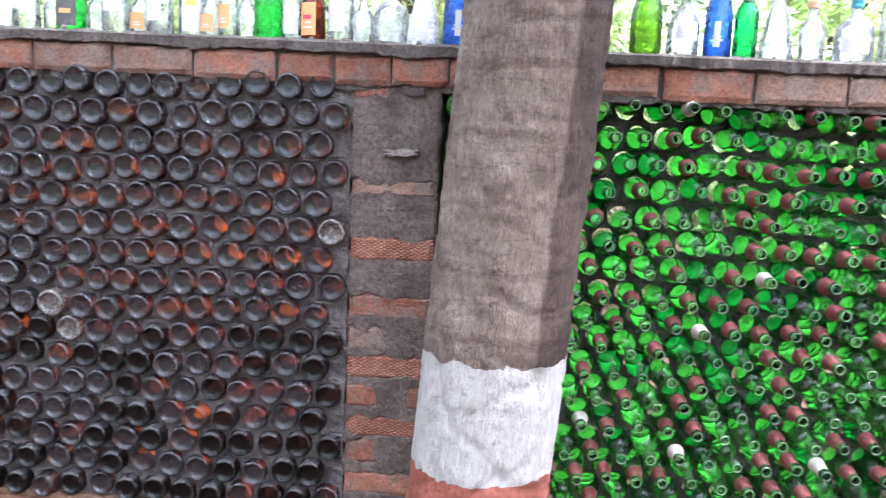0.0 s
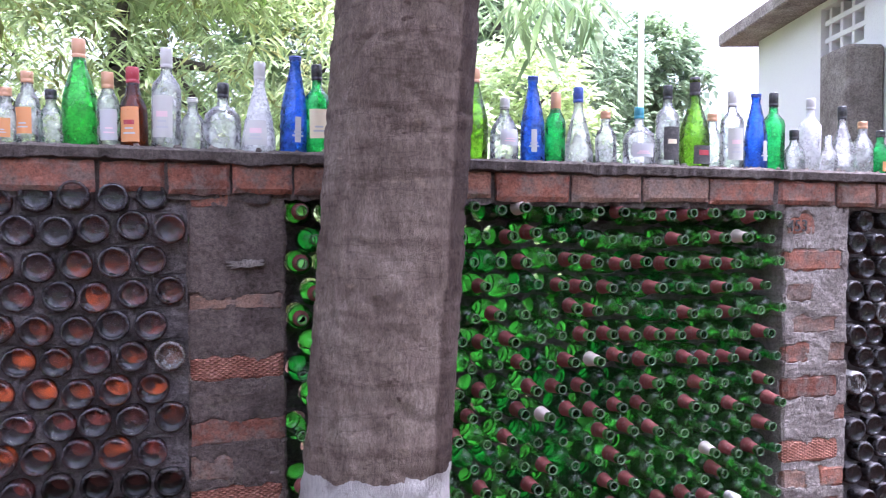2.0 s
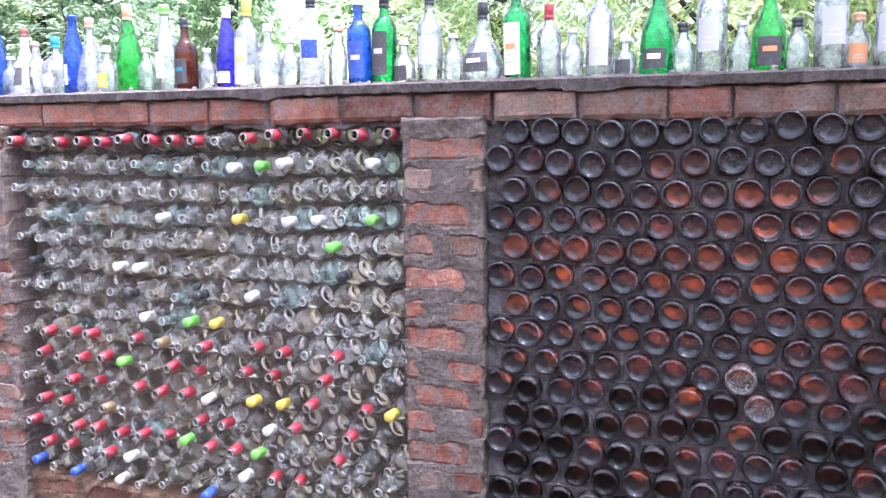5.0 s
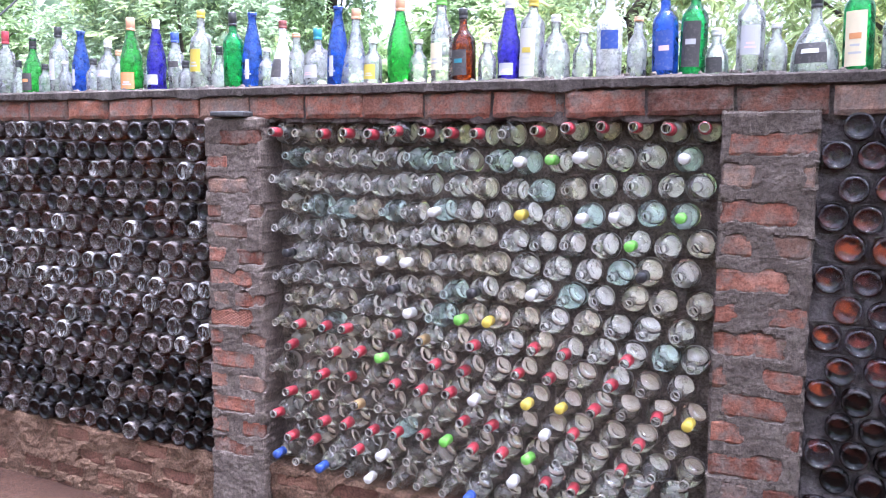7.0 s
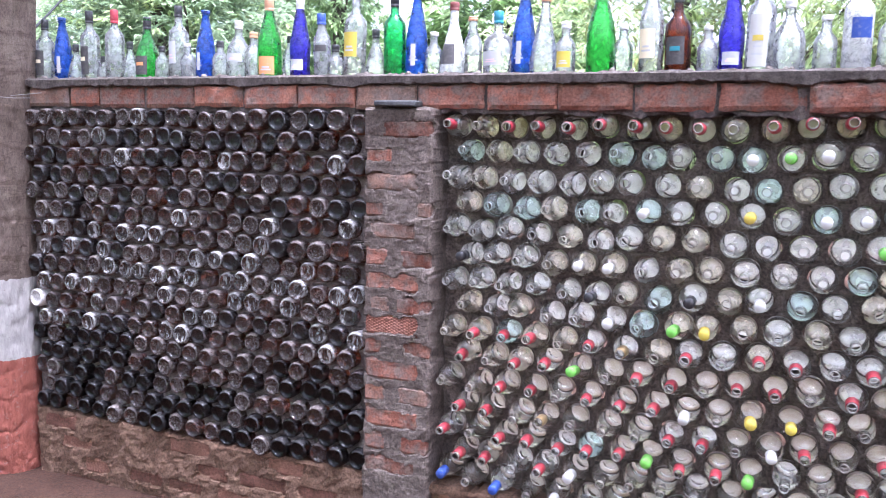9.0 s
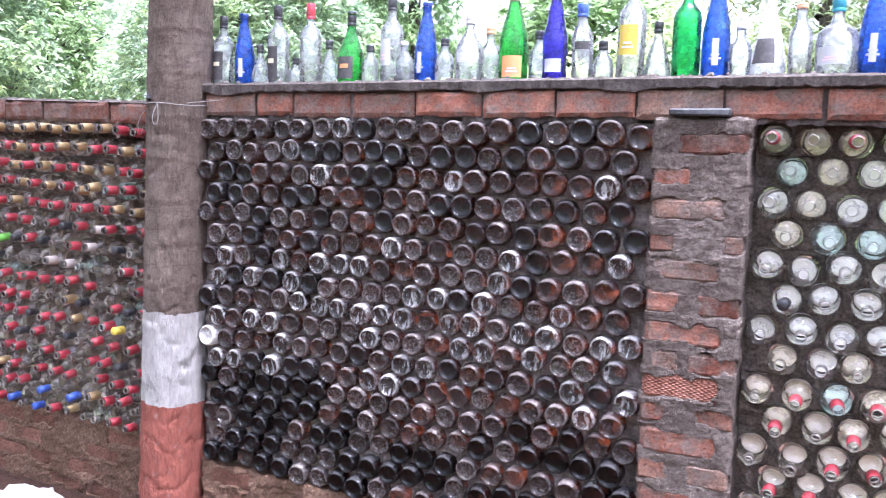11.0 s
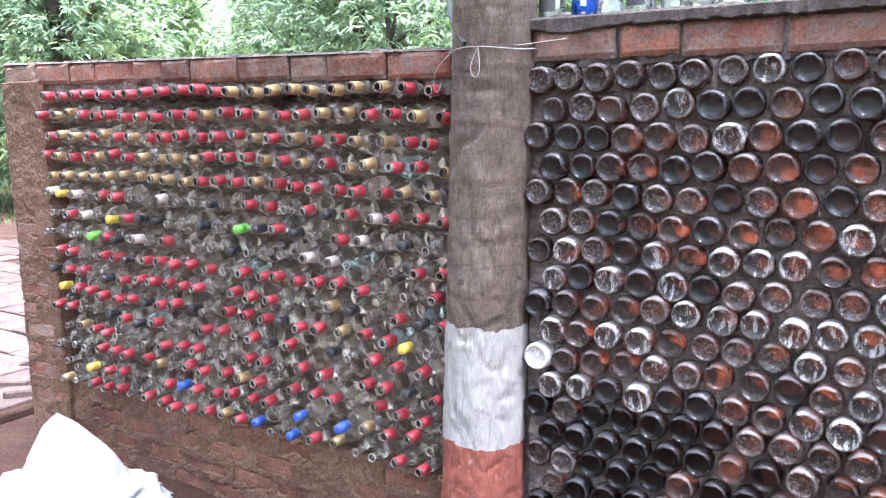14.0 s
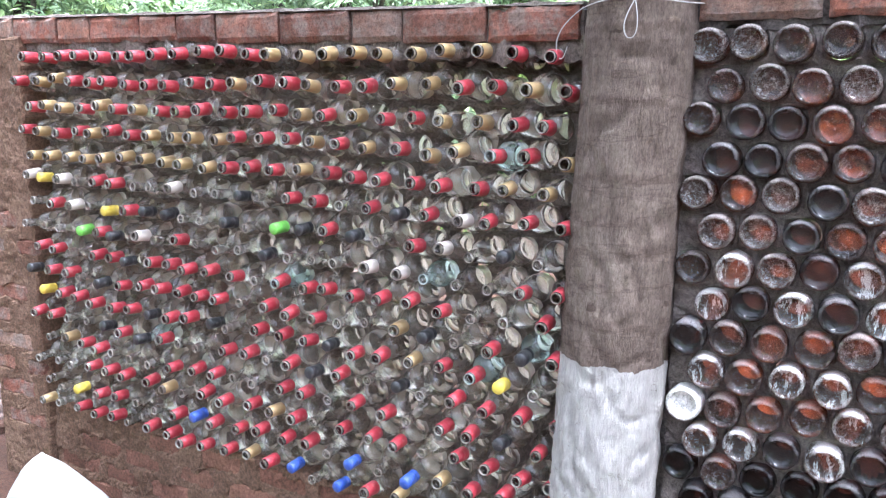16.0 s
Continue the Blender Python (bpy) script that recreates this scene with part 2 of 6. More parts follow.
def banded_bark(name, red_top, white_top, tone=1.0, dark_side=0.0):
    """Grey-brown bark with growth rings; limewash and red oxide bands brushed round the foot."""
    m, nt, out = nodes_of(name)
    p = nt.nodes.new("ShaderNodeBsdfPrincipled")
    big = noise_node(nt, 5, 6, 0.7)
    fib = noise_node(nt, 55, 7, 0.78, (1.7, 1.7, 0.45))
    ring = noise_node(nt, 13, 4, 0.6, (0.22, 0.22, 1.0))
    col = ramp_node(nt, big.outputs["Fac"], [(0.3, (0.115, 0.088, 0.075)), (0.5, (0.19, 0.15, 0.13)), (0.72, (0.29, 0.245, 0.215))]).outputs[0]
    f = ramp_node(nt, fib.outputs["Fac"], [(0.3, (0.5, 0.48, 0.47)), (0.65, (1.1, 1.1, 1.1))]).outputs[0]
    col = mix_node(nt, 0.8, col, f, "MULTIPLY")
    rg = ramp_node(nt, ring.outputs["Fac"], [(0.455, (1, 1, 1)), (0.475, (0.45, 0.4, 0.38)), (0.495, (1, 1, 1))]).outputs[0]
    col = mix_node(nt, 0.45, col, rg, "MULTIPLY")
    scar = nt.nodes.new("ShaderNodeTexWave")
    scar.bands_direction = "Z"
    for key, value in (("Scale", 2.1), ("Distortion", 2.0), ("Detail", 4.0), ("Detail Scale", 3.0), ("Detail Roughness", 0.65)):
        scar.inputs[key].default_value = value
    at = nt.nodes.new("ShaderNodeTexCoord")
    nt.links.new(at.outputs["Object"], scar.inputs["Vector"])
    worn = ramp_node(nt, scar.outputs["Fac"], [(0.0, (0.45, 0.40, 0.37)), (0.025, (0.62, 0.58, 0.55)), (0.07, (1.06, 1.06, 1.06)), (0.4, (1, 1, 1))]).outputs[0]
    col = mix_node(nt, 0.42, col, worn, "MULTIPLY")
    pore = noise_node(nt, 20, 3, 0.5, (1.0, 1.0, 1.6))
    pr = ramp_node(nt, pore.outputs["Fac"], [(0.27, (0.4, 0.34, 0.32)), (0.32, (1, 1, 1)), (0.66, (1, 1, 1)), (0.74, (1.5, 1.5, 1.42))]).outputs[0]
    col = mix_node(nt, 0.8, col, pr, "MULTIPLY")
    grit = noise_node(nt, 170, 6, 0.85, (1.2, 1.2, 0.6))
    gr = ramp_node(nt, grit.outputs["Fac"], [(0.32, (0.45, 0.43, 0.42)), (0.55, (1.05, 1.05, 1.05)), (0.75, (1.3, 1.3, 1.3))]).outputs[0]
    col = mix_node(nt, 0.85, col, gr, "MULTIPLY")
    col = mix_node(nt, 1.0, col, (tone * 1.03, tone * 0.99, tone * 0.92), "MULTIPLY")
    tc = nt.nodes.new("ShaderNodeTexCoord")
    sp = nt.nodes.new("ShaderNodeSeparateXYZ")
    nt.links.new(tc.outputs["Object"], sp.inputs[0])
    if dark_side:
        # darker bark tone along one flank of the leaning trunk, with a wavering edge
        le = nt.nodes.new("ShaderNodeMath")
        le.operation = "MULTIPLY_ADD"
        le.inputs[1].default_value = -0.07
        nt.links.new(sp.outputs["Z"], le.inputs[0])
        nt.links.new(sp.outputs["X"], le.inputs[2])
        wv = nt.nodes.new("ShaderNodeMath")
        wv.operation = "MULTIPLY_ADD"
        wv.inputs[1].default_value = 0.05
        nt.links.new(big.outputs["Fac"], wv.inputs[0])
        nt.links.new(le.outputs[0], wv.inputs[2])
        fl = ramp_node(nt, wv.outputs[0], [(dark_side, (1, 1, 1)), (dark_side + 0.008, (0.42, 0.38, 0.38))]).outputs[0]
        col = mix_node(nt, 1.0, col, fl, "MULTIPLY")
    edge = noise_node(nt, 14, 4, 0.6, (1, 1, 0.5))
    ad = nt.nodes.new("ShaderNodeMath")
    ad.operation = "MULTIPLY_ADD"
    ad.inputs[1].default_value = 0.06
    nt.links.new(edge.outputs["Fac"], ad.inputs[0])
    nt.links.new(sp.outputs["Z"], ad.inputs[2])

    def below(z):
        mm = nt.nodes.new("ShaderNodeMath")
        mm.operation = "LESS_THAN"
        mm.inputs[1].default_value = z + 0.03
        nt.links.new(ad.outputs[0], mm.inputs[0])
        chip = noise_node(nt, 38, 6, 0.8)
        c2 = ramp_node(nt, chip.outputs["Fac"], [(0.30, (0.25, 0.25, 0.25)), (0.42, (1, 1, 1))]).outputs[0]
        mu = nt.nodes.new("ShaderNodeMath")
        mu.operation = "MULTIPLY"
        nt.links.new(mm.outputs[0], mu.inputs[0])
        nt.links.new(c2, mu.inputs[1])
        return mu.outputs[0]
    smear = ramp_node(nt, fib.outputs["Fac"], [(0.25, (0.34, 0.315, 0.29)), (0.6, (0.53, 0.50, 0.465))]).outputs[0]
    col = mix_node(nt, below(white_top), col, smear)
    redc = ramp_node(nt, fib.outputs["Fac"], [(0.25, (0.22, 0.07, 0.05)), (0.65, (0.40, 0.13, 0.09))]).outputs[0]
    col = mix_node(nt, below(red_top), col, redc)
    nt.links.new(col, p.inputs["Base Color"])
    p.inputs["Roughness"].default_value = 0.9
    p.inputs["Specular IOR Level"].default_value = 0.2
    b = nt.nodes.new("ShaderNodeBump")
    b.inputs["Strength"].default_value, b.inputs["Distance"].default_value = 0.9, 0.014
    pit = noise_node(nt, 110, 6, 0.8, (1.0, 1.0, 0.45))
    h = nt.nodes.new("ShaderNodeMath")
    h.operation = "MULTIPLY_ADD"
    h.inputs[1].default_value = 1.2
    nt.links.new(pit.outputs["Fac"], h.inputs[0])
    nt.links.new(fib.outputs["Fac"], h.inputs[2])
    nt.links.new(h.outputs[0], b.inputs["Height"])
    nt.links.new(b.outputs[0], p.inputs["Normal"])
    nt.links.new(p.outputs[0], out.inputs[0])
    return m


def add_net(m):
    """Diamond net pressed into a brick's face: two crossed sets of grooves, in colour and relief."""
    nt = m.node_tree
    p = next(n for n in nt.nodes if n.type == "BSDF_PRINCIPLED")
    old = p.inputs["Base Color"].links[0].from_socket
    tc = nt.nodes.new("ShaderNodeTexCoord")
    lines = []
    for turn in (62, -62):
        mp = nt.nodes.new("ShaderNodeMapping")
        mp.inputs["Rotation"].default_value = (0, radians(turn), 0)
        nt.links.new(tc.outputs["Object"], mp.inputs[0])
        wv = nt.nodes.new("ShaderNodeTexWave")
        wv.bands_direction, wv.inputs["Scale"].default_value, wv.inputs["Distortion"].default_value = "X", 36.0, 0.6
        nt.links.new(mp.outputs[0], wv.inputs["Vector"])
        lines.append(wv.outputs["Fac"])
    mu = nt.nodes.new("ShaderNodeMath")
    mu.operation = "MULTIPLY"
    nt.links.new(lines[0], mu.inputs[0])
    nt.links.new(lines[1], mu.inputs[1])
    groove = ramp_node(nt, mu.outputs[0], [(0.08, (0.55, 0.52, 0.5)), (0.4, (1.12, 1.12, 1.12))]).outputs[0]
    nt.links.new(mix_node(nt, 0.5, old, groove, "MULTIPLY"), p.inputs["Base Color"])
    b = nt.nodes.new("ShaderNodeBump")
    b.inputs["Strength"].default_value, b.inputs["Distance"].default_value = 0.8, 0.004
    nt.links.new(p.inputs["Normal"].links[0].from_socket, b.inputs["Normal"])
    nt.links.new(mu.outputs[0], b.inputs["Height"])
    nt.links.new(b.outputs[0], p.inputs["Normal"])


MORTAR = rough_surface("mortar", (0.115, 0.095, 0.082), (0.222, 0.186, 0.163), (0.36, 0.31, 0.275), 9, 55, 1.0, 0.95, dist=0.012)
LEDGE_MORTAR = rough_surface("ledge_mortar", (0.066, 0.054, 0.047), (0.128, 0.106, 0.094), (0.21, 0.178, 0.16), 10, 55, 1.0, 0.95, dist=0.014)
# mortar with the shade between the bottles put into its colour
BED = rough_surface("shaded_bedding_mortar", (0.066, 0.055, 0.052), (0.137, 0.117, 0.111), (0.238, 0.209, 0.200), 14, 75, 1.0, 0.95, dist=0.012)
MUD = rough_surface("mud_mortar", (0.090, 0.070, 0.058), (0.184, 0.148, 0.123), (0.294, 0.241, 0.204), 14, 70, 1.0, 0.95, dist=0.012)
EARTH = rough_surface("earth_render", (0.097, 0.053, 0.031), (0.156, 0.091, 0.058), (0.215, 0.134, 0.088), 6, 60, 1.0, 0.95, dist=0.010)
PLASTER = rough_surface("pillar_plaster", (0.088, 0.066, 0.054), (0.155, 0.122, 0.102), (0.24, 0.196, 0.168), 9, 60, 1.0, 0.95, dist=0.012)
PLASTER_DARK = rough_surface("dark_plaster", (0.077, 0.058, 0.050), (0.137, 0.105, 0.090), (0.214, 0.169, 0.145), 8, 55, 1.0, 0.95, dist=0.012)
PLASTER_PALE = rough_surface("pale_plaster", (0.165, 0.138, 0.120), (0.275, 0.240, 0.213), (0.40, 0.354, 0.32), 8, 55, 1.0, 0.95, dist=0.012)
BRICK = rough_surface("brick", (0.17, 0.062, 0.040), (0.30, 0.115, 0.074), (0.39, 0.19, 0.135), 11, 80, 1.0, 0.92, rand=0.34, dist=0.008, smear=(0.20, 0.155, 0.13))
BRICK_DULL = rough_surface("dusty_brick", (0.125, 0.055, 0.038), (0.225, 0.098, 0.066), (0.32, 0.165, 0.118), 9, 70, 1.0, 0.95, rand=0.42, dist=0.008, smear=(0.19, 0.145, 0.12))
BRICK_PALE = rough_surface("sun_bleached_brick", (0.17, 0.092, 0.064), (0.26, 0.15, 0.108), (0.35, 0.23, 0.175), 12, 80, 1.0, 0.95, rand=0.25, dist=0.008, smear=(0.21, 0.165, 0.14))
BRICK_MUDDY = rough_surface("muddy_brick", (0.105, 0.055, 0.035), (0.185, 0.088, 0.058), (0.26, 0.125, 0.085), 7, 60, 1.0, 0.95, rand=0.3, dist=0.008)
BRICK_WIRECUT = rough_surface("wire_cut_brick", (0.20, 0.080, 0.055), (0.31, 0.135, 0.092), (0.40, 0.20, 0.15), 9, 70, 0.5, 0.95, rand=0.25, dist=0.004)
add_net(BRICK_WIRECUT)
SOIL = rough_surface("soil", (0.036, 0.016, 0.009), (0.058, 0.028, 0.017), (0.082, 0.044, 0.029), 2.5, 40, 1.0, 1.0, dist=0.012)
GRASS = leafy("grass_blades", (0.05, 0.09, 0.02), (0.12, 0.20, 0.05), 0.3)
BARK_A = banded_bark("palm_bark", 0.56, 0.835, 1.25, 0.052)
BARK_B = banded_bark("slim_bark", 0.455, 0.805, 1.1)
BARK_FAR = rough_surface("far_bark", (0.05, 0.04, 0.03), (0.09, 0.075, 0.06), (0.15, 0.13, 0.11), 5, 30, 0.8, 0.95, dist=0.02)
LIME = plastic("white_limewash", (0.80, 0.79, 0.78), 0.9, 0.25)
CONCRETE = rough_surface("stained_concrete", (0.16, 0.13, 0.12), (0.28, 0.24, 0.22), (0.42, 0.38, 0.35), 4, 40, 0.6, 0.95)
PAVER = rough_surface("paver", (0.066, 0.043, 0.035), (0.098, 0.068, 0.057), (0.130, 0.096, 0.083), 5, 50, 0.5, 0.95, rand=0.2)
CLOTH = plastic("woven_sack", (0.25, 0.245, 0.236), 0.75, 0.12)
PRINT = plastic("sack_print", (0.10, 0.11, 0.16), 0.8)
STRING = plastic("string", (0.34, 0.32, 0.30), 0.9)
CABLE = plastic("cable", (0.02, 0.02, 0.02), 0.6, 0.0)
SLATE = rough_surface("slate", (0.03, 0.03, 0.032), (0.05, 0.05, 0.052), (0.08, 0.08, 0.08), 12, 80, 0.4, 0.6)
LEAF_NEAR = leafy("mango_leaf", (0.33, 0.42, 0.20), (0.58, 0.67, 0.39), 0.68)
LEAF_GOLD = leafy("young_leaf", (0.27, 0.28, 0.11), (0.48, 0.49, 0.23), 0.55)
LEAF_MID = leafy("tree_leaf", (0.21, 0.30, 0.15), (0.38, 0.50, 0.27), 0.58)
LEAF_FAR = leafy("far_leaf", (0.20, 0.28, 0.18), (0.39, 0.49, 0.32), 0.60)

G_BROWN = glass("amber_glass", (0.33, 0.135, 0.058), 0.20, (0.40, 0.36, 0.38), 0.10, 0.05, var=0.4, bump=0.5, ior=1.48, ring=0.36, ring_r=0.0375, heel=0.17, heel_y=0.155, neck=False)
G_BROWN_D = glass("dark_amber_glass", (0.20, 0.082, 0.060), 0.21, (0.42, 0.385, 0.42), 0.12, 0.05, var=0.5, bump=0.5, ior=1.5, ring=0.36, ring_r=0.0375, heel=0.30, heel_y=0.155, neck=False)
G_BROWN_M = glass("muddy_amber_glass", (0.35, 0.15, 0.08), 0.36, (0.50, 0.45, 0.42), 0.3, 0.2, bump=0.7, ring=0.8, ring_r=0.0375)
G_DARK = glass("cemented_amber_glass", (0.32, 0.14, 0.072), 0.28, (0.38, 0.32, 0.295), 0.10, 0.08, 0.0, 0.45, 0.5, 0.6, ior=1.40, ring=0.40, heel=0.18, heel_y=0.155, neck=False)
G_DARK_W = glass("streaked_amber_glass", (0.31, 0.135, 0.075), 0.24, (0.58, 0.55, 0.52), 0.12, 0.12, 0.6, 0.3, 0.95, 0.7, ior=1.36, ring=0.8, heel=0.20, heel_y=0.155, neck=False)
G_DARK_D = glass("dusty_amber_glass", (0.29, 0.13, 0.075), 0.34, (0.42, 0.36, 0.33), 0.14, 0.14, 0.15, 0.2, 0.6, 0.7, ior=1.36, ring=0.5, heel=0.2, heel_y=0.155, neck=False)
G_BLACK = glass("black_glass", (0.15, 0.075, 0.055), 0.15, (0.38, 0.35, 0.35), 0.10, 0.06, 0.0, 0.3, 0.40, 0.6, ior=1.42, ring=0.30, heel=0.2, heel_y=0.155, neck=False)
# low rows: less cement, and a tint darkened for their dim reflections
G_LOW_DIM = glass("clean_dim_low_glass", (0.10, 0.05, 0.04), 0.03, (0.42, 0.40, 0.40), 0.08, 0.05, 0.0, 0.3, 0.16, 0.5, ior=1.36, ring=0.13)
G_CEMENT = rough_surface("cement_skin", (0.40, 0.38, 0.35), (0.52, 0.50, 0.47), (0.62, 0.60, 0.57), 20, 90, 0.6, 0.95)
G_GREEN = glass("green_glass", (0.31, 0.86, 0.24), 0.05, (0.36, 0.48, 0.30), 0.18, 0.05, bump=0.3, ior=1.55, heel=0.58, heel_y=0.225)
G_GREEN_D = glass("dark_green_glass", (0.13, 0.64, 0.18), 0.07, (0.34, 0.42, 0.30), 0.16, 0.05, bump=0.3, ior=1.5, heel=0.55, heel_y=0.225)
# pale film here is partly dirt, partly light guided by the glass, painted on
G_CLEAR = glass("clear_glass", (0.985, 0.98, 0.94), 0.17, (0.88, 0.84, 0.76), 0.18, 0.02, bump=0.25, ior=1.65, heel=0.72, wall=0.85)
G_CLEAR_D = glass("dusty_clear_glass", (0.96, 0.92, 0.82), 0.25, (0.80, 0.74, 0.63), 0.22, 0.03, bump=0.25, ior=1.55, heel=0.72, wall=0.85)
G_SMALL = glass("muddy_dim_clear_glass", (0.97, 0.945, 0.87), 0.14, (0.70, 0.63, 0.55), 0.14, 0.03, bump=0.3, ior=1.6, heel=0.58, wall=0.8)
G_SMALL_D = glass("brown_filmed_clear_glass", (0.92, 0.88, 0.80), 0.22, (0.46, 0.39, 0.33), 0.16, 0.04, bump=0.3, ior=1.5, heel=0.75, wall=0.7)
G_TEAL = glass("pale_teal_glass", (0.88, 0.98, 0.94), 0.16, (0.78, 0.86, 0.80), 0.20, 0.03, bump=0.22, ior=1.55, heel=0.75, wall=0.8)
S_CLEAR = glass("shelf_clear_glass", (0.97, 0.98, 0.975), 0.20, (0.88, 0.88, 0.87), 0.30, 0.03, bump=0.08, ior=1.5)
S_FROST = glass("frosted_white_glass", (0.88, 0.89, 0.89), 0.45, (0.82, 0.82, 0.82), 0.55, 0.15, bump=0.05, ior=1.45)
S_GREEN = glass("shelf_green_glass", (0.18, 0.82, 0.38), 0.06, (0.45, 0.6, 0.48), 0.4, 0.04, bump=0.05, ior=1.45)
S_LIME = glass("shelf_lime_glass", (0.20, 0.80, 0.24), 0.10, (0.4, 0.6, 0.35), 0.5, 0.06, bump=0.05, ior=1.45)
S_OLIVE = glass("shelf_olive_glass", (0.45, 0.70, 0.12), 0.06, (0.4, 0.5, 0.3), 0.25, 0.04, bump=0.05, ior=1.45)
S_BLUE = glass("shelf_blue_glass", (0.17, 0.36, 0.92), 0.10, (0.42, 0.52, 0.78), 0.5, 0.04, bump=0.05, ior=1.45)
S_VIOLET = glass("shelf_violet_glass", (0.24, 0.18, 0.88), 0.07, (0.42, 0.42, 0.7), 0.45, 0.04, bump=0.05, ior=1.45)
S_BROWN = glass("shelf_brown_glass", (0.50, 0.18, 0.06), 0.06, (0.4, 0.3, 0.25), 0.2, 0.04, bump=0.05, ior=1.45)

CAPS = {
    "red": plastic("red_foil", (0.35, 0.031, 0.044), 0.45, 0.3),
    "gold": plastic("gold_foil", (0.40, 0.28, 0.13), 0.4, 0.3, 0.3),
    "white": plastic("white_cap", (0.50, 0.49, 0.46), 0.45, 0.35),
    "black": plastic("black_cap", (0.02, 0.02, 0.022), 0.35, 0.2),
    "yellow": plastic("yellow_cap", (0.52, 0.40, 0.05), 0.45, 0.35),
    "green": plastic("green_cap", (0.15, 0.44, 0.06), 0.45, 0.35),
    "blue": plastic("blue_cap", (0.03, 0.07, 0.30), 0.45, 0.3),
    "copper": plastic("copper_foil", (0.55, 0.30, 0.17), 0.4, 0.2, 0.2),
    "rust": plastic("rust_red_paper", (0.17, 0.040, 0.034), 0.8, 0.3),
    "pale": plastic("pale_paper", (0.55, 0.48, 0.42), 0.8, 0.4),
    "teal": plastic("teal_cap", (0.03, 0.22, 0.28), 0.4, 0.1),
    "pink": plastic("pink_label", (0.70, 0.50, 0.52), 0.6, 0.2),
    "orange": plastic("orange_label", (0.62, 0.27, 0.10), 0.6, 0.15),
    "cream": plastic("cream_label", (0.72, 0.62, 0.42), 0.6, 0.1),
    "dark": plastic("dark_label", (0.05, 0.045, 0.045), 0.6, 0.2),
    "grey": plastic("grey_label", (0.45, 0.45, 0.46), 0.6, 0.2),
}


# ---- mesh helpers ----
def mesh_from(name, verts, faces, mat, smooth=False):
    me = bpy.data.meshes.new(name)
    me.from_pydata([tuple(v) for v in verts], [], faces)
    me.materials.append(mat)
    if smooth:
        me.polygons.foreach_set("use_smooth", [True] * len(me.polygons))
    me.update()
    return me


def part(name, data, parent, m=None, label=""):
    ob = new(name, data)
    ob.parent = parent
    if m is not None:
        ob.matrix_basis = m
    if label:
        ob["label"] = label
    return ob


def lathe(name, prof, mat, segs=16, axis="Y", smooth=True, wob=None):
    """Turn a profile of (radius, place along the axis) into a closed skin of revolution."""
    verts, faces, rings = [], [], []
    for r, a in prof:
        if r < 1e-5:
            rings.append([len(verts)])
            verts.append((0, a, 0) if axis == "Y" else (0, 0, a))
        else:
            ring = []
            for k in range(segs):
                t = 2 * math.pi * k / segs
                rr = r if wob is None else r * wob(t, a)
                ring.append(len(verts))
                verts.append((rr * math.cos(t), a, rr * math.sin(t)) if axis == "Y" else (rr * math.cos(t), rr * math.sin(t), a))
            rings.append(ring)
    for p, q in zip(rings, rings[1:]):
        for k in range(segs):
            a, b = p[k % len(p)], p[(k + 1) % len(p)]
            c, d = q[(k + 1) % len(q)], q[k % len(q)]
            f = [a, b, c, d] if axis == "Z" else [a, d, c, b]
            f = list(dict.fromkeys(f))
            if len(f) > 2:
                faces.append(f)
    return mesh_from(name, verts, faces, mat, smooth)


def box_mesh(name, sx, sy, sz, mat, bevel=0.004, rough=0.0, seed=0):
    """A bevelled block centred on its base's middle, with slightly uneven corners."""
    rnd = random.Random(seed)
    bm = bmesh.new()
    bmesh.ops.create_cube(bm, size=1.0)
    for v in bm.verts:
        v.co = Vector((v.co.x * sx, v.co.y * sy, (v.co.z + 0.5) * sz))
        v.co += Vector((rnd.uniform(-rough, rough), rnd.uniform(-rough, rough), rnd.uniform(-rough, rough)))
    if bevel:
        bmesh.ops.bevel(bm, geom=list(bm.edges), offset=bevel, segments=1, affect="EDGES")
    me = bpy.data.meshes.new(name)
    bm.to_mesh(me)
    bm.free()
    me.materials.append(mat)
    return me


def chip_mesh(name, w, h, proud, mat, seed, ragged=0.12):
    """A brick's face showing through plaster: a ragged slab with a pitted face, w by h, facing -y."""
    n, off = 40, seed * 50
    verts, faces = [], []
    for ring, (s, y) in enumerate(((1.0, 0.006), (0.985, -proud * 0.5), (0.93, -proud), (0.55, -proud), (0.2, -proud))):
        for k in range(n):
            t = 2 * math.pi * k / n
            c, q = math.cos(t), math.sin(t)
            m = max(abs(c) ** 8, abs(q) ** 8) ** 0.125 * 0.5 + (abs(c) ** 6 + abs(q) ** 6) ** (1 / 6) * 0.5
            if ring == 0:
                cut = 1 - ragged * (0.9 + 1.3 * noise.noise(Vector((c * 2.2 + off, q * 2.2, 0))) + 0.9 * noise.noise(Vector((c * 7 + off, q * 7, 3))))
                cut = min(1.03, cut)
                verts.append([0.5 * w * c / m * min(1.0, cut + 0.05), y, 0.5 * h * q / m * cut])
            else:
                v = verts[k]
                x, z = v[0] * s, v[2] * s
                verts.append([x, y + 0.0025 * noise.noise(Vector((x * 40 + off, z * 40, 1))), z])
    for r in range(4):
        for k in range(n):
            a, b = r * n + k, r * n + (k + 1) % n
            faces.append((a, b, b + n, a + n))
    faces.append(tuple(range(4 * n, 5 * n)))
    return mesh_from(name, verts, faces, mat)


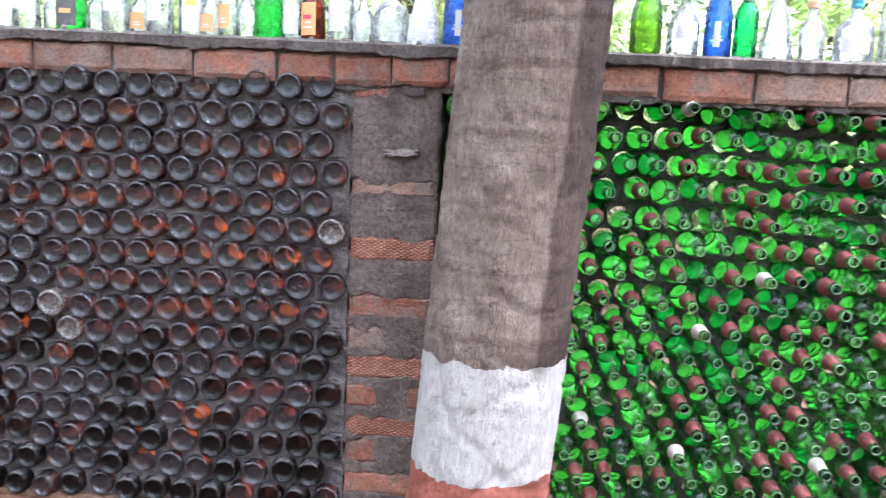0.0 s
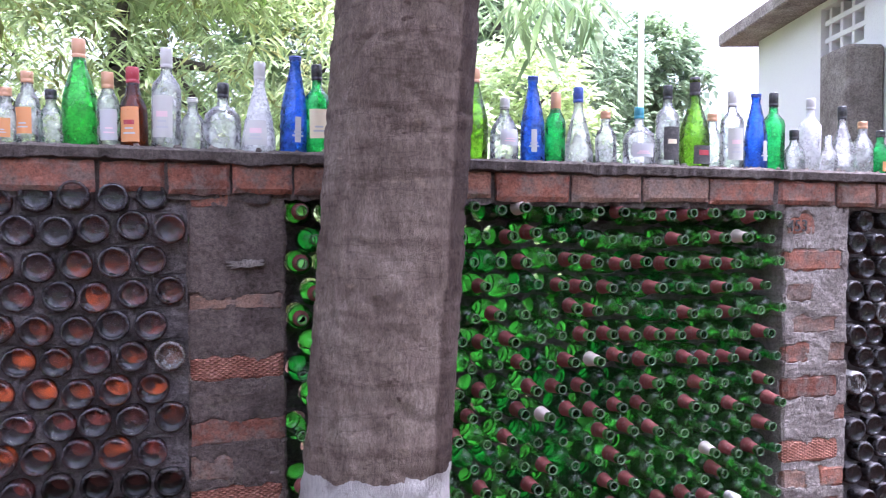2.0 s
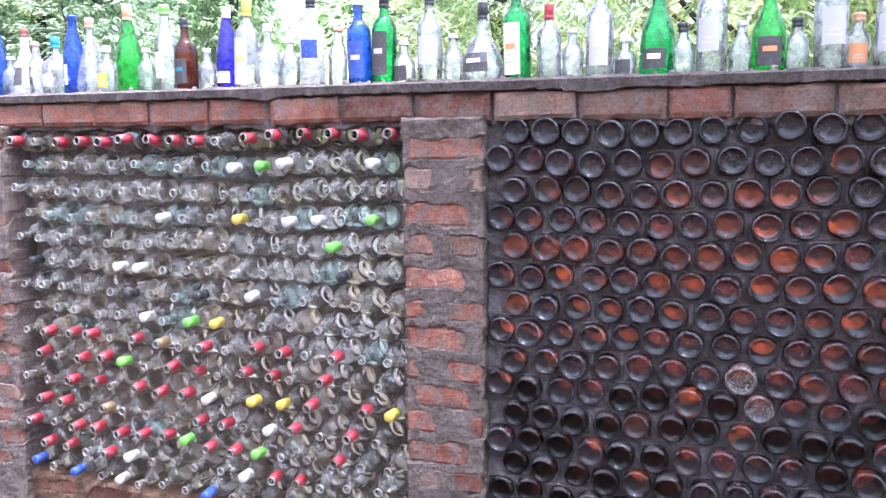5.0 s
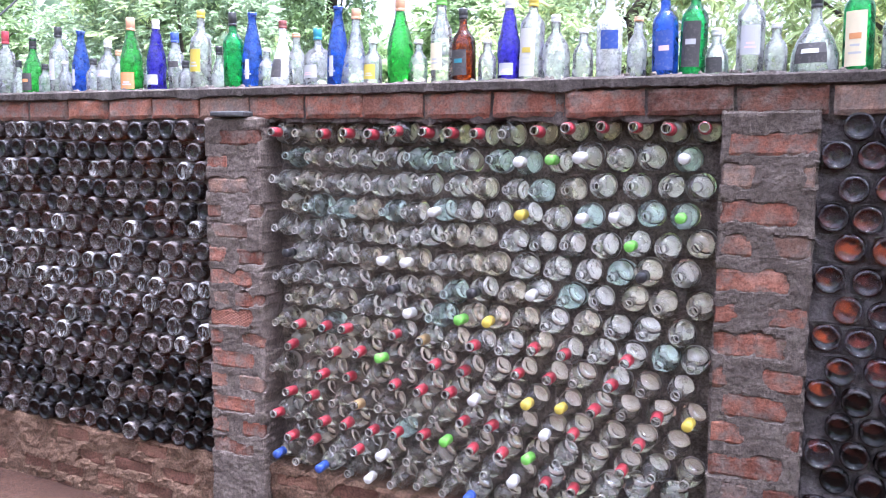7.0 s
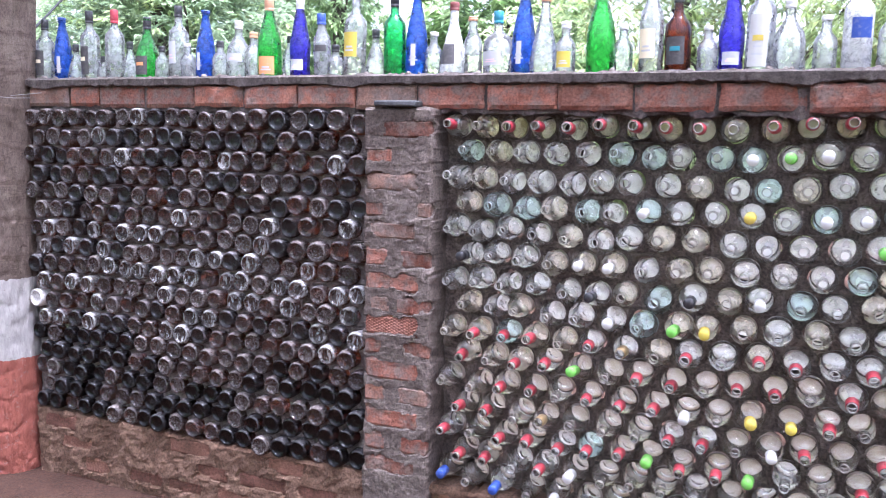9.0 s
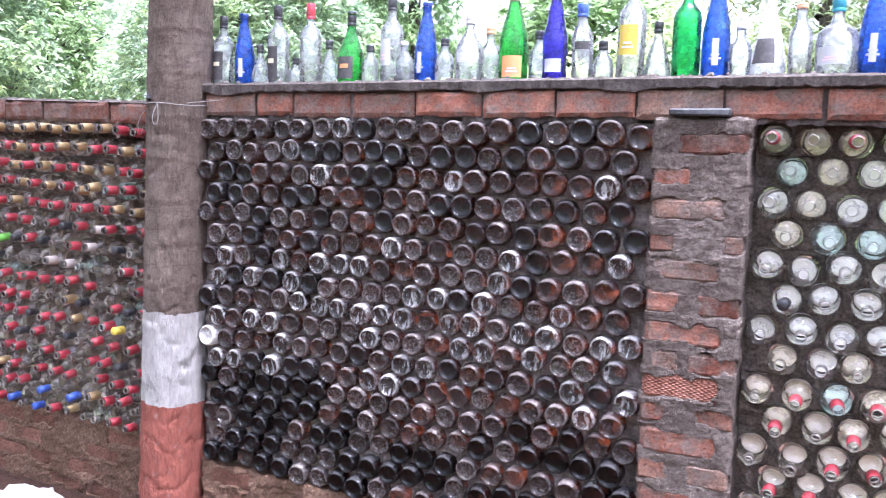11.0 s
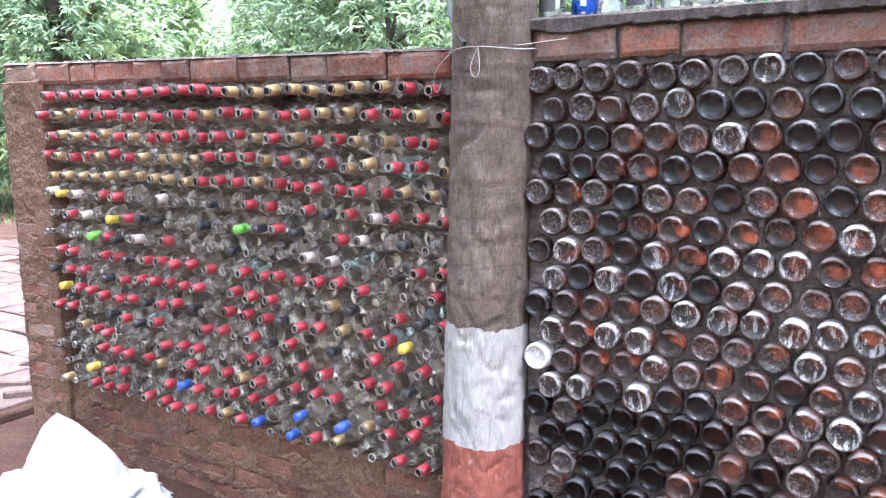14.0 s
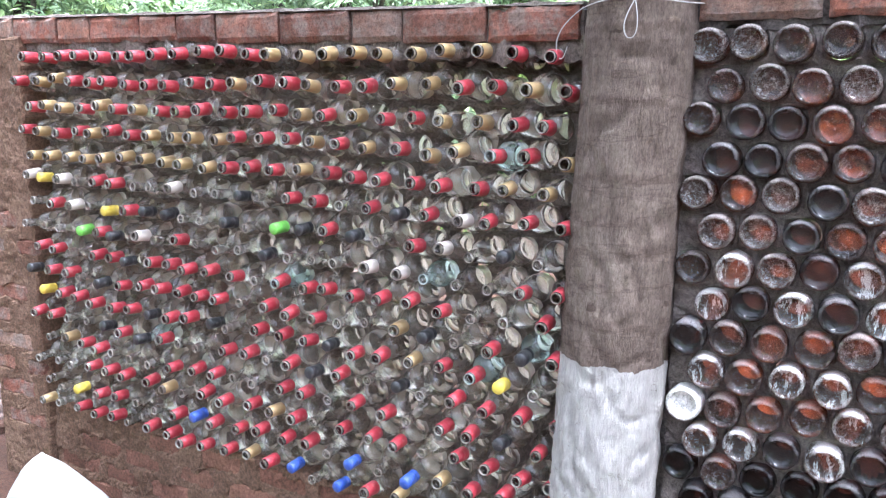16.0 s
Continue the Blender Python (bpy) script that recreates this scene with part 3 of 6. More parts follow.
def tube(name, pts, radius, mat, res=4):
    cu = bpy.data.curves.new(name, "CURVE")
    cu.dimensions, cu.bevel_depth, cu.bevel_resolution = "3D", radius, 2
    s = cu.splines.new("NURBS")
    s.points.add(len(pts) - 1)
    for p, c in zip(s.points, pts):
        p.co = (*c, 1)
    s.use_endpoint_u, s.order_u, s.resolution_u = True, 3, res
    cu.materials.append(mat)
    return cu


# ---- the ground ----
def shelf_z(x):
    return 1.576 - 0.009 * x


def ground_z(y):
    f = max(0.0, min(1.0, (3.1 - y) / 0.7))
    return -0.03 * f * f * (3 - 2 * f)


def ground():
    verts, faces = [], []
    xs = [-400, -60, -20] + [-12 + 0.25 * i for i in range(73)] + [12, 30, 100, 400]
    ys = [-400, -60, -15, -4] + [-1.5 + 0.1 * i for i in range(92)] + [12, 20, 60, 400]
    for x in xs:
        for y in ys:
            near = 1.0 if -12 <= x <= 6.2 and -1.6 <= y <= 8 else 0.0
            verts.append((x, y, near * (0.03 * noise.noise(Vector((x * 1.3, y * 1.3, 0))) + 0.012 * noise.noise(Vector((x * 5, y * 5, 3))) - 0.01) + ground_z(y)))
    n = len(ys)
    for i in range(len(xs) - 1):
        for j in range(n - 1):
            a = i * n + j
            faces.append((a, a + n, a + n + 1, a + 1))
    tagged(new("ground", mesh_from("ground", verts, faces, SOIL, True)), "bare reddish brown soil in front of the bottle wall", "ground", kind="structure")


ground()

# ---- bottle panels: mortar with a round socket for every bottle ----
N_HOLE = 16


def base_profile(r, length=0.29):
    return [(0.0, 0.0085), (0.35 * r, 0.0083), (0.66 * r, 0.0072), (0.72 * r, 0.004), (0.77 * r, 0.001), (0.83 * r, 0.0), (0.91 * r, 0.0008), (0.97 * r, 0.004), (r, 0.009), (r, length * 0.68), (0.9 * r, length * 0.76), (0.5 * r, length * 0.86), (0.36 * r, length * 0.92), (0.36 * r, length), (0.0, length)]


def neck_profile(r, length=0.27, neck=0.07, shoulder=0.055):
    """From the open lip, over three screw threads, down the neck and a round shoulder to the base."""
    thread = [(0.0105, 0.005), (0.0118, 0.0), (0.0138, 0.0015), (0.0138, 0.006), (0.0122, 0.008), (0.0140, 0.0105), (0.0122, 0.013), (0.0140, 0.0155), (0.0122, 0.018), (0.0122, 0.021), (0.0150, 0.023), (0.0150, 0.026), (0.0132, 0.028)]
    round_part = [(r * math.sin(t) * 0.66 + 0.34 * r, neck + shoulder * (1 - math.cos(t))) for t in (0.12, 0.4, 0.7, 1.0, 1.3, 1.5708)]
    return thread + [(0.0140, neck * 0.8), (0.36 * r, neck)] + round_part + [(r, length - 0.008), (0.88 * r, length), (0.6 * r, length - 0.004), (0.0, length - 0.012)]


SLEEVE = {k: lathe("sleeve", [(0.0150, 0.009), (0.0162, 0.010), (0.0168, 0.03), (0.0182, 0.054), (0.0172, 0.055)], CAPS[k], 12) for k in ("red", "gold", "rust", "pale")}
CAP = {k: lathe("cap", [(0.0, -0.004), (0.0140, -0.004), (0.0156, -0.002), (0.0160, 0.030), (0.0148, 0.031), (0.0158, 0.034), (0.0158, 0.043)], CAPS[k], 24, wob=lambda t, a: 1 + (0.035 * math.cos(12 * t) if 0.0 < a < 0.029 else 0)) for k in ("white", "black", "yellow", "green", "blue")}
WRAP = {k: lathe("paper_wrap", [(0.0150, 0.022), (0.0160, 0.026), (0.0172, 0.040), (0.0190, 0.060), (0.0225, 0.074)], CAPS[k], 12) for k in ("rust", "pale", "white")}


def bottle_panel(name, label, x0, x1, z0, z1, cols, rows, y_face, y_back, y_tip, radius, choose, seed, mortar, tilt=2.0, stagger=True, mortar_amp=0.010, fan=(0.0, 0.0)):
    rnd = random.Random(seed)
    verts, faces = [], []
    pitch, lift = (x1 - x0) / cols, (z1 - z0) / rows
    wob = lambda x, z: (fan[0] + (fan[1] - fan[0]) * (x - x0) / (x1 - x0)) * (z - z0) / (z1 - z0) + 0.007 * math.sin(x * 3.1 + seed) + 0.004 * math.sin(x * 9 + z * 7 + seed)
    spots = []
    ys = (y_face, y_face, y_face + 0.004, y_back, y_back)
    for j in range(rows):
        za, zb = z0 + j * lift, z0 + (j + 1) * lift
        odd = stagger and j % 2 == 1
        n = cols - 1 if odd else cols
        cuts = [x0] + [x0 + pitch * (i + (0.5 if odd else 0)) for i in range(1, n)] + [x1]
        if odd:
            cuts = [x0] + [x0 + pitch * (i + 1.5) for i in range(n - 1)] + [x1]
        for i in range(n):
            xa, xb = cuts[i], cuts[i + 1]
            cx = x0 + pitch * (i + (1.0 if odd else 0.5)) + rnd.uniform(-1, 1) * max(0.0, pitch - 2 * radius) * 0.42
            cz = 0.5 * (za + zb) + rnd.uniform(-0.006, 0.006)
            hr = radius * 0.93
            spots.append((j, i, n, cx, cz + wob(cx, cz)))
            corner = [(xb, za), (xb, zb), (xa, zb), (xa, za)]
            base = len(verts)
            for layer in range(5):
                for k in range(N_HOLE):
                    side, f = k // 4, (k % 4) / 4
                    ox = corner[side][0] * (1 - f) + corner[(side + 1) % 4][0] * f
                    oz = corner[side][1] * (1 - f) + corner[(side + 1) % 4][1] * f
                    t = 2 * math.pi * (k - 2) / N_HOLE
                    hx, hz = cx + hr * math.cos(t), cz + hr * math.sin(t)
                    if layer in (0, 4):
                        x, z = ox, oz
                    elif layer == 1:
                        x, z = 0.45 * ox + 0.55 * hx, 0.45 * oz + 0.55 * hz
                    else:
                        x, z = hx, hz
                    y = ys[layer]
                    if layer < 2:
                        y += mortar_amp * (1.6 * noise.noise(Vector((x * 16, z * 16, seed))) + noise.noise(Vector((x * 60, z * 60, seed + 5)))) - (0.004 if layer == 1 else 0)
                    verts.append((x, y, z + wob(x, z)))
            for layer in range(4):
                for k in range(N_HOLE):
                    a, b = base + layer * N_HOLE + k, base + layer * N_HOLE + (k + 1) % N_HOLE
                    faces.append((a, b, b + N_HOLE, a + N_HOLE))
    me = mesh_from(name, verts, faces, mortar)
    bm = bmesh.new()
    bm.from_mesh(me)
    bmesh.ops.remove_doubles(bm, verts=bm.verts, dist=0.0004)
    bm.to_mesh(me)
    bm.free()
    panel = tagged(new(name, me), label, "bottle wall", kind="structure")
    for j, i, n, cx, cz in spots:
        pick = choose(rnd, rows - 1 - j, i / max(1, n - 1))
        if pick is None:
            continue
        me, topping, text = pick
        m = pose(cx, y_tip + rnd.uniform(-0.012, 0.014), cz, rnd.uniform(-tilt, tilt), rnd.uniform(-8, 8), rnd.uniform(-tilt, tilt))
        m = m @ Matrix.Scale(rnd.uniform(0.94, 1.05), 4)
        b = part("bottle", me, panel, m, text)
        for word, top in topping:
            part(word, top, b)
    return panel


R_BR = 0.0375
BASE_B, BASE_BD, BASE_BM, BASE_BC = (lathe("bottle", base_profile(R_BR, 0.20), g, 18) for g in (G_BROWN, G_BROWN_D, G_BROWN_M, G_LOW_DIM))
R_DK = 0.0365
DARKS = [lathe("bottle", base_profile(R_DK, 0.20), g, 18) for g in (G_DARK, G_DARK_W, G_DARK_D, G_BLACK, G_LOW_DIM)]

CEMENTED = lathe("bottle", base_profile(R_DK, 0.20), G_CEMENT, 18)


def choose_brown(rnd, row, u):
    # glow of light from behind near eye level, put in by picking brighter glass
    amber = 0.14 + 0.60 * math.exp(-((row - 4.8) / 2.8) ** 2)
    v = rnd.random()
    if v < 0.014:
        return BASE_BM, (), "amber bottle base caked with mud"
    # low down, the cleaner glass with dimness in its tint
    if row > 8 and v > 0.40:
        return BASE_BC, (), ""
    return (BASE_B, (), "") if v < amber + 0.03 else (BASE_BD, (), "")


def choose_dark(rnd, row, u):
    white = math.exp(-((row - 7 - 1.5 * u) / 2.4) ** 2)
    v = rnd.random()
    if row == 10 and u < 0.01:
        return CEMENTED, (), "bottle base wholly skinned with pale cement"
    # bottom rows mostly take the cleaner glass, its tint darkened for dim reflections
    if row > 11:
        return (DARKS[4], (), "") if v < 0.62 else (DARKS[0], (), "") if v < 0.9 else (DARKS[2], (), "")
    if v < 0.05 + 0.48 * white:
        return DARKS[1], (), "bottle base streaked with white cement"
    if v < 0.2 + 0.6 * white:
        return DARKS[2], (), ""
    return (DARKS[0], (), "") if rnd.random() < 0.62 else (DARKS[3], (), "")


def choose_black(rnd, row, u):
    return (DARKS[1], (), "") if rnd.random() < 0.25 and 3 < row < 9 else (DARKS[3], (), "")


R_GR = 0.0342
NECK_G, NECK_GD = (lathe("bottle", neck_profile(R_GR, 0.235, 0.080, 0.042), g, 16) for g in (G_GREEN, G_GREEN_D))


def choose_green(rnd, row, u):
    v = rnd.random()
    top = (("paper_wrap", WRAP["rust"]),) if v < 0.45 else (("paper_wrap", WRAP["pale"]),) if v < 0.50 else (("cap", CAP["white"]),) if v < 0.503 else ()
    return (NECK_G if rnd.random() < 0.8 else NECK_GD), top, ""


R_CL = 0.0395
CLEARS = [lathe("bottle", neck_profile(R_CL, 0.187, 0.056, 0.036), g, 18) for g in (G_CLEAR, G_CLEAR_D, G_TEAL, G_SMALL)]


def topping(k):
    return (("sleeve", SLEEVE[k]),) if k in SLEEVE else (("cap", CAP[k]),)


def choose_clear(rnd, row, u):
    me = CLEARS[0] if rnd.random() < 0.6 else CLEARS[1] if rnd.random() < 0.75 else CLEARS[2]
    # low rows get darker glass, in place of their weaker glow at steep angles
    if row > 8 and rnd.random() < 0.7:
        me = CLEARS[3]
    v = rnd.random()
    if row == 0:
        return me, topping("red") if v < 0.9 else (), ""
    if row in (1, 3):
        k = "white" if v < 0.22 else "yellow" if v < 0.29 else "green" if v < 0.36 else None
        return (CLEARS[2] if rnd.random() < 0.4 else me), topping(k) if k and u > 0.35 else (), ""
    if row < 8:
        k = "white" if v < 0.10 else "black" if v < 0.14 else "green" if v < 0.155 else "yellow" if v < 0.17 else None
    elif row in (9, 12):
        k = "red" if v < 0.82 else "green" if v < 0.86 else None
    elif row == 10:
        k = "yellow" if v < 0.16 else "white" if v < 0.24 else "red" if v < 0.62 else None
    elif row == 14:
        k = "blue" if v < 0.30 else "yellow" if v < 0.45 else "white" if v < 0.6 else None
    else:
        k = "red" if v < 0.34 else "yellow" if v < 0.34 else "black" if v < 0.40 else "white" if v < 0.46 else "gold" if v < 0.50 else None
    return me, topping(k) if k else (), ""


R_RD = 0.036
REDS = [lathe("bottle", neck_profile(R_RD, 0.19, 0.065, 0.034), g, 16) for g in (G_SMALL, G_SMALL_D, G_TEAL)]


def choose_red(rnd, row, u):
    me = REDS[0] if rnd.random() < 0.5 else REDS[1] if rnd.random() < 0.93 else REDS[2]
    v = rnd.random()
    if row == 0:
        k = "gold" if 0.55 < u < 0.92 else "red"
    elif row == 4:
        k = "gold" if u < 0.45 else "red" if v < 0.8 else "gold"
    elif row < 4:
        k = "red" if v < 0.68 else "gold"
    elif row in (5, 6, 7):
        k = "red" if v < 0.24 else "green" if v < 0.27 else "white" if v < 0.30 else "black" if v < 0.42 else "yellow" if v < 0.435 else "pale" if v < 0.56 else None
    elif row in (14, 15):
        k = "red" if v < 0.45 else "blue" if v < 0.55 else "gold" if v < 0.6 else "yellow" if v < 0.63 else None
    else:
        k = "red" if v < 0.56 else "yellow" if v < 0.585 else "green" if v < 0.597 else "gold" if v < 0.65 else "black" if v < 0.74 else "white" if v < 0.755 else "pale" if v < 0.79 else None
    return me, topping(k) if k else (), ""


bottle_panel("bottle_wall_brown", "amber beer bottle bases set in grey mortar", -1.998, -0.465, 0.24, 1.490, 18, 16, 2.158, 2.245, 2.125, R_BR, choose_brown, 3, BED, 3.5)
bottle_panel("bottle_wall_dark", "dark bottle bases smeared with cement in mortar", -5.63, -4.01, 0.235, 1.500, 20, 17, 2.160, 2.238, 2.118, R_DK, choose_dark, 5, MORTAR, 4.0)
bottle_panel("bottle_wall_black", "black bottle bases in grey mortar", 1.565, 2.62, 0.24, 1.455, 13, 16, 2.190, 2.265, 2.145, R_DK, choose_black, 6, BED)
bottle_panel("bottle_wall_green", "green bottles laid neck outward in mortar", -0.222, 1.315, 0.24, 1.462, 20, 17, 2.265, 2.332, 2.105, R_GR, choose_green, 7, BED, 4.5)
bottle_panel("bottle_wall_clear", "clear bottles laid neck outward with coloured caps", -3.762, -2.238, 0.24, 1.490, 16, 15, 2.222, 2.278, 2.100, R_CL, choose_clear, 8, MUD, 4.5)
bottle_panel("bottle_wall_red", "small clear bottles with red and gold neck foils", -7.80, -5.82, 0.285, 1.490, 23, 16, 2.190, 2.236, 2.055, R_RD, choose_red, 9, MUD, 6.0, fan=(0.045, -0.004))


# ---- pillars, plinth, brick course, mortar shelf ----
def brick_slab(name, x0, x1, z0, z1, y0, y1, mat, bricks, seed, step=0.007, amp=0.006):
    """Trowelled plaster over brickwork: where a brick shows, the plaster breaks off in a ragged edge and the brick lies deeper.
    bricks: rows of (left, right, middle height, height)."""
    nx, nz = max(2, int((x1 - x0) / step)), max(2, int((z1 - z0) / step))
    verts, faces, idx = [], [], {}

    def relief(x, z):
        return amp * (noise.noise(Vector((x * 9 + seed, z * 9, 1.3))) + 0.6 * noise.noise(Vector((x * 27, z * 27 + seed, 7.1))) + 0.45 * noise.noise(Vector((x * 70, z * 70, seed))))

    def cut(x, z):
        rag = 0.006 + 0.020 * noise.noise(Vector((x * 17 + seed, z * 17, 4.0))) + 0.009 * noise.noise(Vector((x * 60, z * 60 + seed, 2.0)))
        d = min([max(l - x if l > x0 + 0.006 else -1.0, x - r if r < x1 - 0.006 else -1.0, abs(z - zc) - h / 2) for l, r, zc, h in bricks] + [1.0]) + rag
        return max(0.0, min(1.0, 0.5 - d / 0.009))
    for i in range(nx + 1):
        for j in range(nz + 1):
            x, z = x0 + (x1 - x0) * i / nx, z0 + (z1 - z0) * j / nz
            c = cut(x, z)
            ex = relief(z * 2 + 3.0, x * 0.1 + 2) if i in (0, nx) else 0
            ez = relief(x * 2, x * 1.7 + 5) if j in (0, nz) else 0
            edge = 0.006 if i in (0, nx) or j in (0, nz) else 0
            idx[i, j] = len(verts)
            verts.append((x + ex, y0 + relief(x, z) * (1 - c) + edge + 0.022 * c, z + ez))
    for i in range(nx):
        for j in range(nz):
            faces.append((idx[i, j], idx[i + 1, j], idx[i + 1, j + 1], idx[i, j + 1]))
    rim = [idx[i, 0] for i in range(nx)] + [idx[nx, j] for j in range(nz)] + [idx[i, nz] for i in range(nx, 0, -1)] + [idx[0, j] for j in range(nz, 0, -1)]
    base = len(verts)
    for k in rim:
        verts.append((verts[k][0], y1, verts[k][2]))
    n = len(rim)
    for k in range(n):
        faces.append((rim[(k + 1) % n], rim[k], base + k, base + (k + 1) % n))
    faces.append(tuple(range(base, base + n)))
    return mesh_from(name, verts, faces, mat)


def worn_brick(w, d, h, mat, seed):
    """A hand-made brick with a pitted face, chipped rounded edges and open sides; its face lies at -d/2."""
    nx, nz = 14, 6
    verts, faces = [], []
    for i in range(nx + 1):
        for j in range(nz + 1):
            u, v = i / nx, j / nz
            x, z = (u - 0.5) * w, v * h
            ed = min(u * w, (1 - u) * w, v * h, (1 - v) * h)
            p = Vector((x * 14 + seed * 1.7, z * 14, seed * 0.31))
            y = -d / 2 + 0.0035 * noise.noise(p) + 0.0025 * noise.noise(p * 3.3) + 0.008 * max(0.0, 1 - ed / 0.007) ** 2
            if ed < 1e-6:
                sh = 0.006 * noise.noise(p * 1.9) + 0.003 * noise.noise(p * 5)
                x, z = x * (1 - abs(sh) / w * 2), z + (sh if 0 < u < 1 else 0)
            verts.append((x, y, z))
    n = nz + 1
    for i in range(nx):
        for j in range(nz):
            a = i * n + j
            faces.append((a, a + n, a + n + 1, a + 1))
    rim = [i * n for i in range(nx)] + [nx * n + j for j in range(nz)] + [i * n + nz for i in range(nx, 0, -1)] + [j for j in range(nz, 0, -1)]
    base = len(verts)
    for k in rim:
        verts.append((verts[k][0], d / 2, verts[k][2]))
    m = len(rim)
    for k in range(m):
        faces.append((rim[(k + 1) % m], rim[k], base + k, base + (k + 1) % m))
    faces.append(tuple(base + k for k in range(m)))
    return mesh_from("brick", verts, faces, mat)


def pillar(name, label, x0, x1, z1, y0, seed, rows, mat=PLASTER, z0=-0.13, depth=0.0015):
    """rows: (middle height, height, then for each brick that shows: from, to as shares of the width, material)."""
    w = x1 - x0
    spots = [(x0 + w * a, x0 + w * b, z, h, m) for z, h, shown in rows for a, b, m in shown]
    p = tagged(new(name, brick_slab(name, x0, x1, z0, z1, y0, 2.40, mat, [q[:4] for q in spots], seed * 3.7)), label, "pillar", kind="structure")
    for k, (a, b, z, h, m) in enumerate(spots):
        a, b = max(x0 + 0.004, a - 0.016), min(x1 - 0.004, b + 0.016)
        hh = h + 0.012
        part("brick", worn_brick(b - a, 0.06, hh, m, seed * 10 + k), p, pose((a + b) / 2, y0 + depth + 0.03, z - hh / 2))
    return p


B, D, W, C = BRICK, BRICK_DULL, BRICK_WIRECUT, BRICK_PALE
p1 = pillar("pillar_1", "pale mortared pillar with patches of red brick", 1.318, 1.565, 1.452, 2.145, 11, (
    (1.39, 0.062, ((0.06, 0.42, B),)), (1.28, 0.066, ((0.0, 0.9, B),)), (1.18, 0.058, ((0.06, 0.42, C),)), (1.075, 0.05, ((0.14, 0.82, C),)),
    (0.985, 0.062, ((0.0, 0.36, B), (0.7, 1.0, C))), (0.875, 0.07, ((0.0, 0.82, B),)), (0.79, 0.05, ((0.84, 1.0, B),)), (0.672, 0.07, ((0.0, 0.85, W),)),
    (0.58, 0.062, ((0.0, 0.4, C), (0.64, 1.0, B))), (0.482, 0.064, ((0.0, 0.9, D),)), (0.394, 0.062, ((0.0, 0.22, D), (0.4, 1.0, B))), (0.29, 0.066, ((0.05, 0.85, B),))), PLASTER_PALE)
numerals = bpy.data.curves.new("numerals", "FONT")
numerals.body, numerals.size, numerals.extrude = "453", 0.052, 0.0015
numerals.materials.append(CAPS["dark"])
part("numerals", numerals, p1, pose(1.324, 2.141, 1.372, 90, 0, 0), "dark numerals scratched in plaster")
p2 = pillar("pillar_2", "grey plastered pillar with few red brick bands", -0.465, -0.222, 1.474, 2.150, 12, (
    (1.452, 0.03, ((0.05, 0.42, B),)), (1.195, 0.034, ((0.0, 0.95, C),)), (1.025, 0.058, ((0.0, 1.0, W),)), (0.862, 0.060, ((0.0, 1.0, B),)), (0.770, 0.058, ((0.02, 0.4, C),)),
    (0.690, 0.062, ((0.0, 0.95, W),)), (0.605, 0.062, ((0.0, 0.40, B), (0.75, 1.0, D))), (0.515, 0.055, ((0.0, 0.95, W),)), (0.44, 0.062, ((0.0, 0.4, B),)), (0.345, 0.058, ((0.0, 1.0, B),))), PLASTER_DARK)
part("mortar_smear", chip_mesh("mortar_smear", 0.11, 0.026, 0.008, PLASTER_PALE, 0.71, 0.3), p2, pose(-0.322, 2.144, 1.292, 0, -6, 0), "dry pale mortar smear")
pillar("pillar_3", "mortared brick pillar with patches of red brick", -2.238, -1.998, 1.494, 2.110, 13, (
    (1.409, 0.058, ((0.12, 1.0, B),)), (1.322, 0.062, ((0.0, 0.34, C), (0.85, 1.0, C))), (1.225, 0.064, ((0.03, 0.82, B),)), (1.138, 0.056, ((0.06, 0.34, D), (0.6, 1.0, C))),
    (1.041, 0.062, ((0.02, 0.8, B),)), (0.950, 0.050, ((0.02, 0.22, B), (0.63, 1.0, B))), (0.864, 0.062, ((0.02, 0.8, B),)), (0.776, 0.056, ((0.05, 0.15, D), (0.58, 1.0, B))),
    (0.698, 0.064, ((0.17, 0.8, B),)), (0.618, 0.060, ((0.03, 0.36, B), (0.88, 1.0, B))), (0.527, 0.062, ((0.02, 0.82, B),)), (0.448, 0.056, ((0.2, 0.42, C), (0.68, 1.0, B))),
    (0.36, 0.06, ((0.03, 0.8, B),)), (0.275, 0.06, ((0.0, 0.3, D), (0.6, 1.0, B)))))
pillar("pillar_4", "mortared brick pillar with dull red brick patches", -4.01, -3.762, 1.500, 2.095, 14, (
    (1.432, 0.050, ((0.3, 1.0, D),)), (1.345, 0.040, ((0.0, 0.36, B),)), (1.260, 0.050, ((0.02, 0.78, C),)), (1.172, 0.046, ((0.0, 0.28, D), (0.8, 1.0, C))),
    (1.100, 0.050, ((0.1, 0.75, C),)), (1.010, 0.056, ((0.0, 0.32, B), (0.6, 1.0, B))), (0.929, 0.056, ((0.0, 0.82, B),)), (0.851, 0.050, ((0.1, 0.35, C), (0.55, 1.0, B))),
    (0.780, 0.062, ((0.0, 0.8, W),)), (0.706, 0.046, ((0.0, 0.28, B), (0.6, 1.0, D))), (0.628, 0.064, ((0.0, 0.82, B),)), (0.545, 0.058, ((0.0, 0.33, D), (0.56, 1.0, C))),
    (0.460, 0.060, ((0.0, 0.8, B),)), (0.375, 0.056, ((0.0, 0.34, B), (0.62, 1.0, B))), (0.29, 0.05, ((0.0, 0.8, D),))))
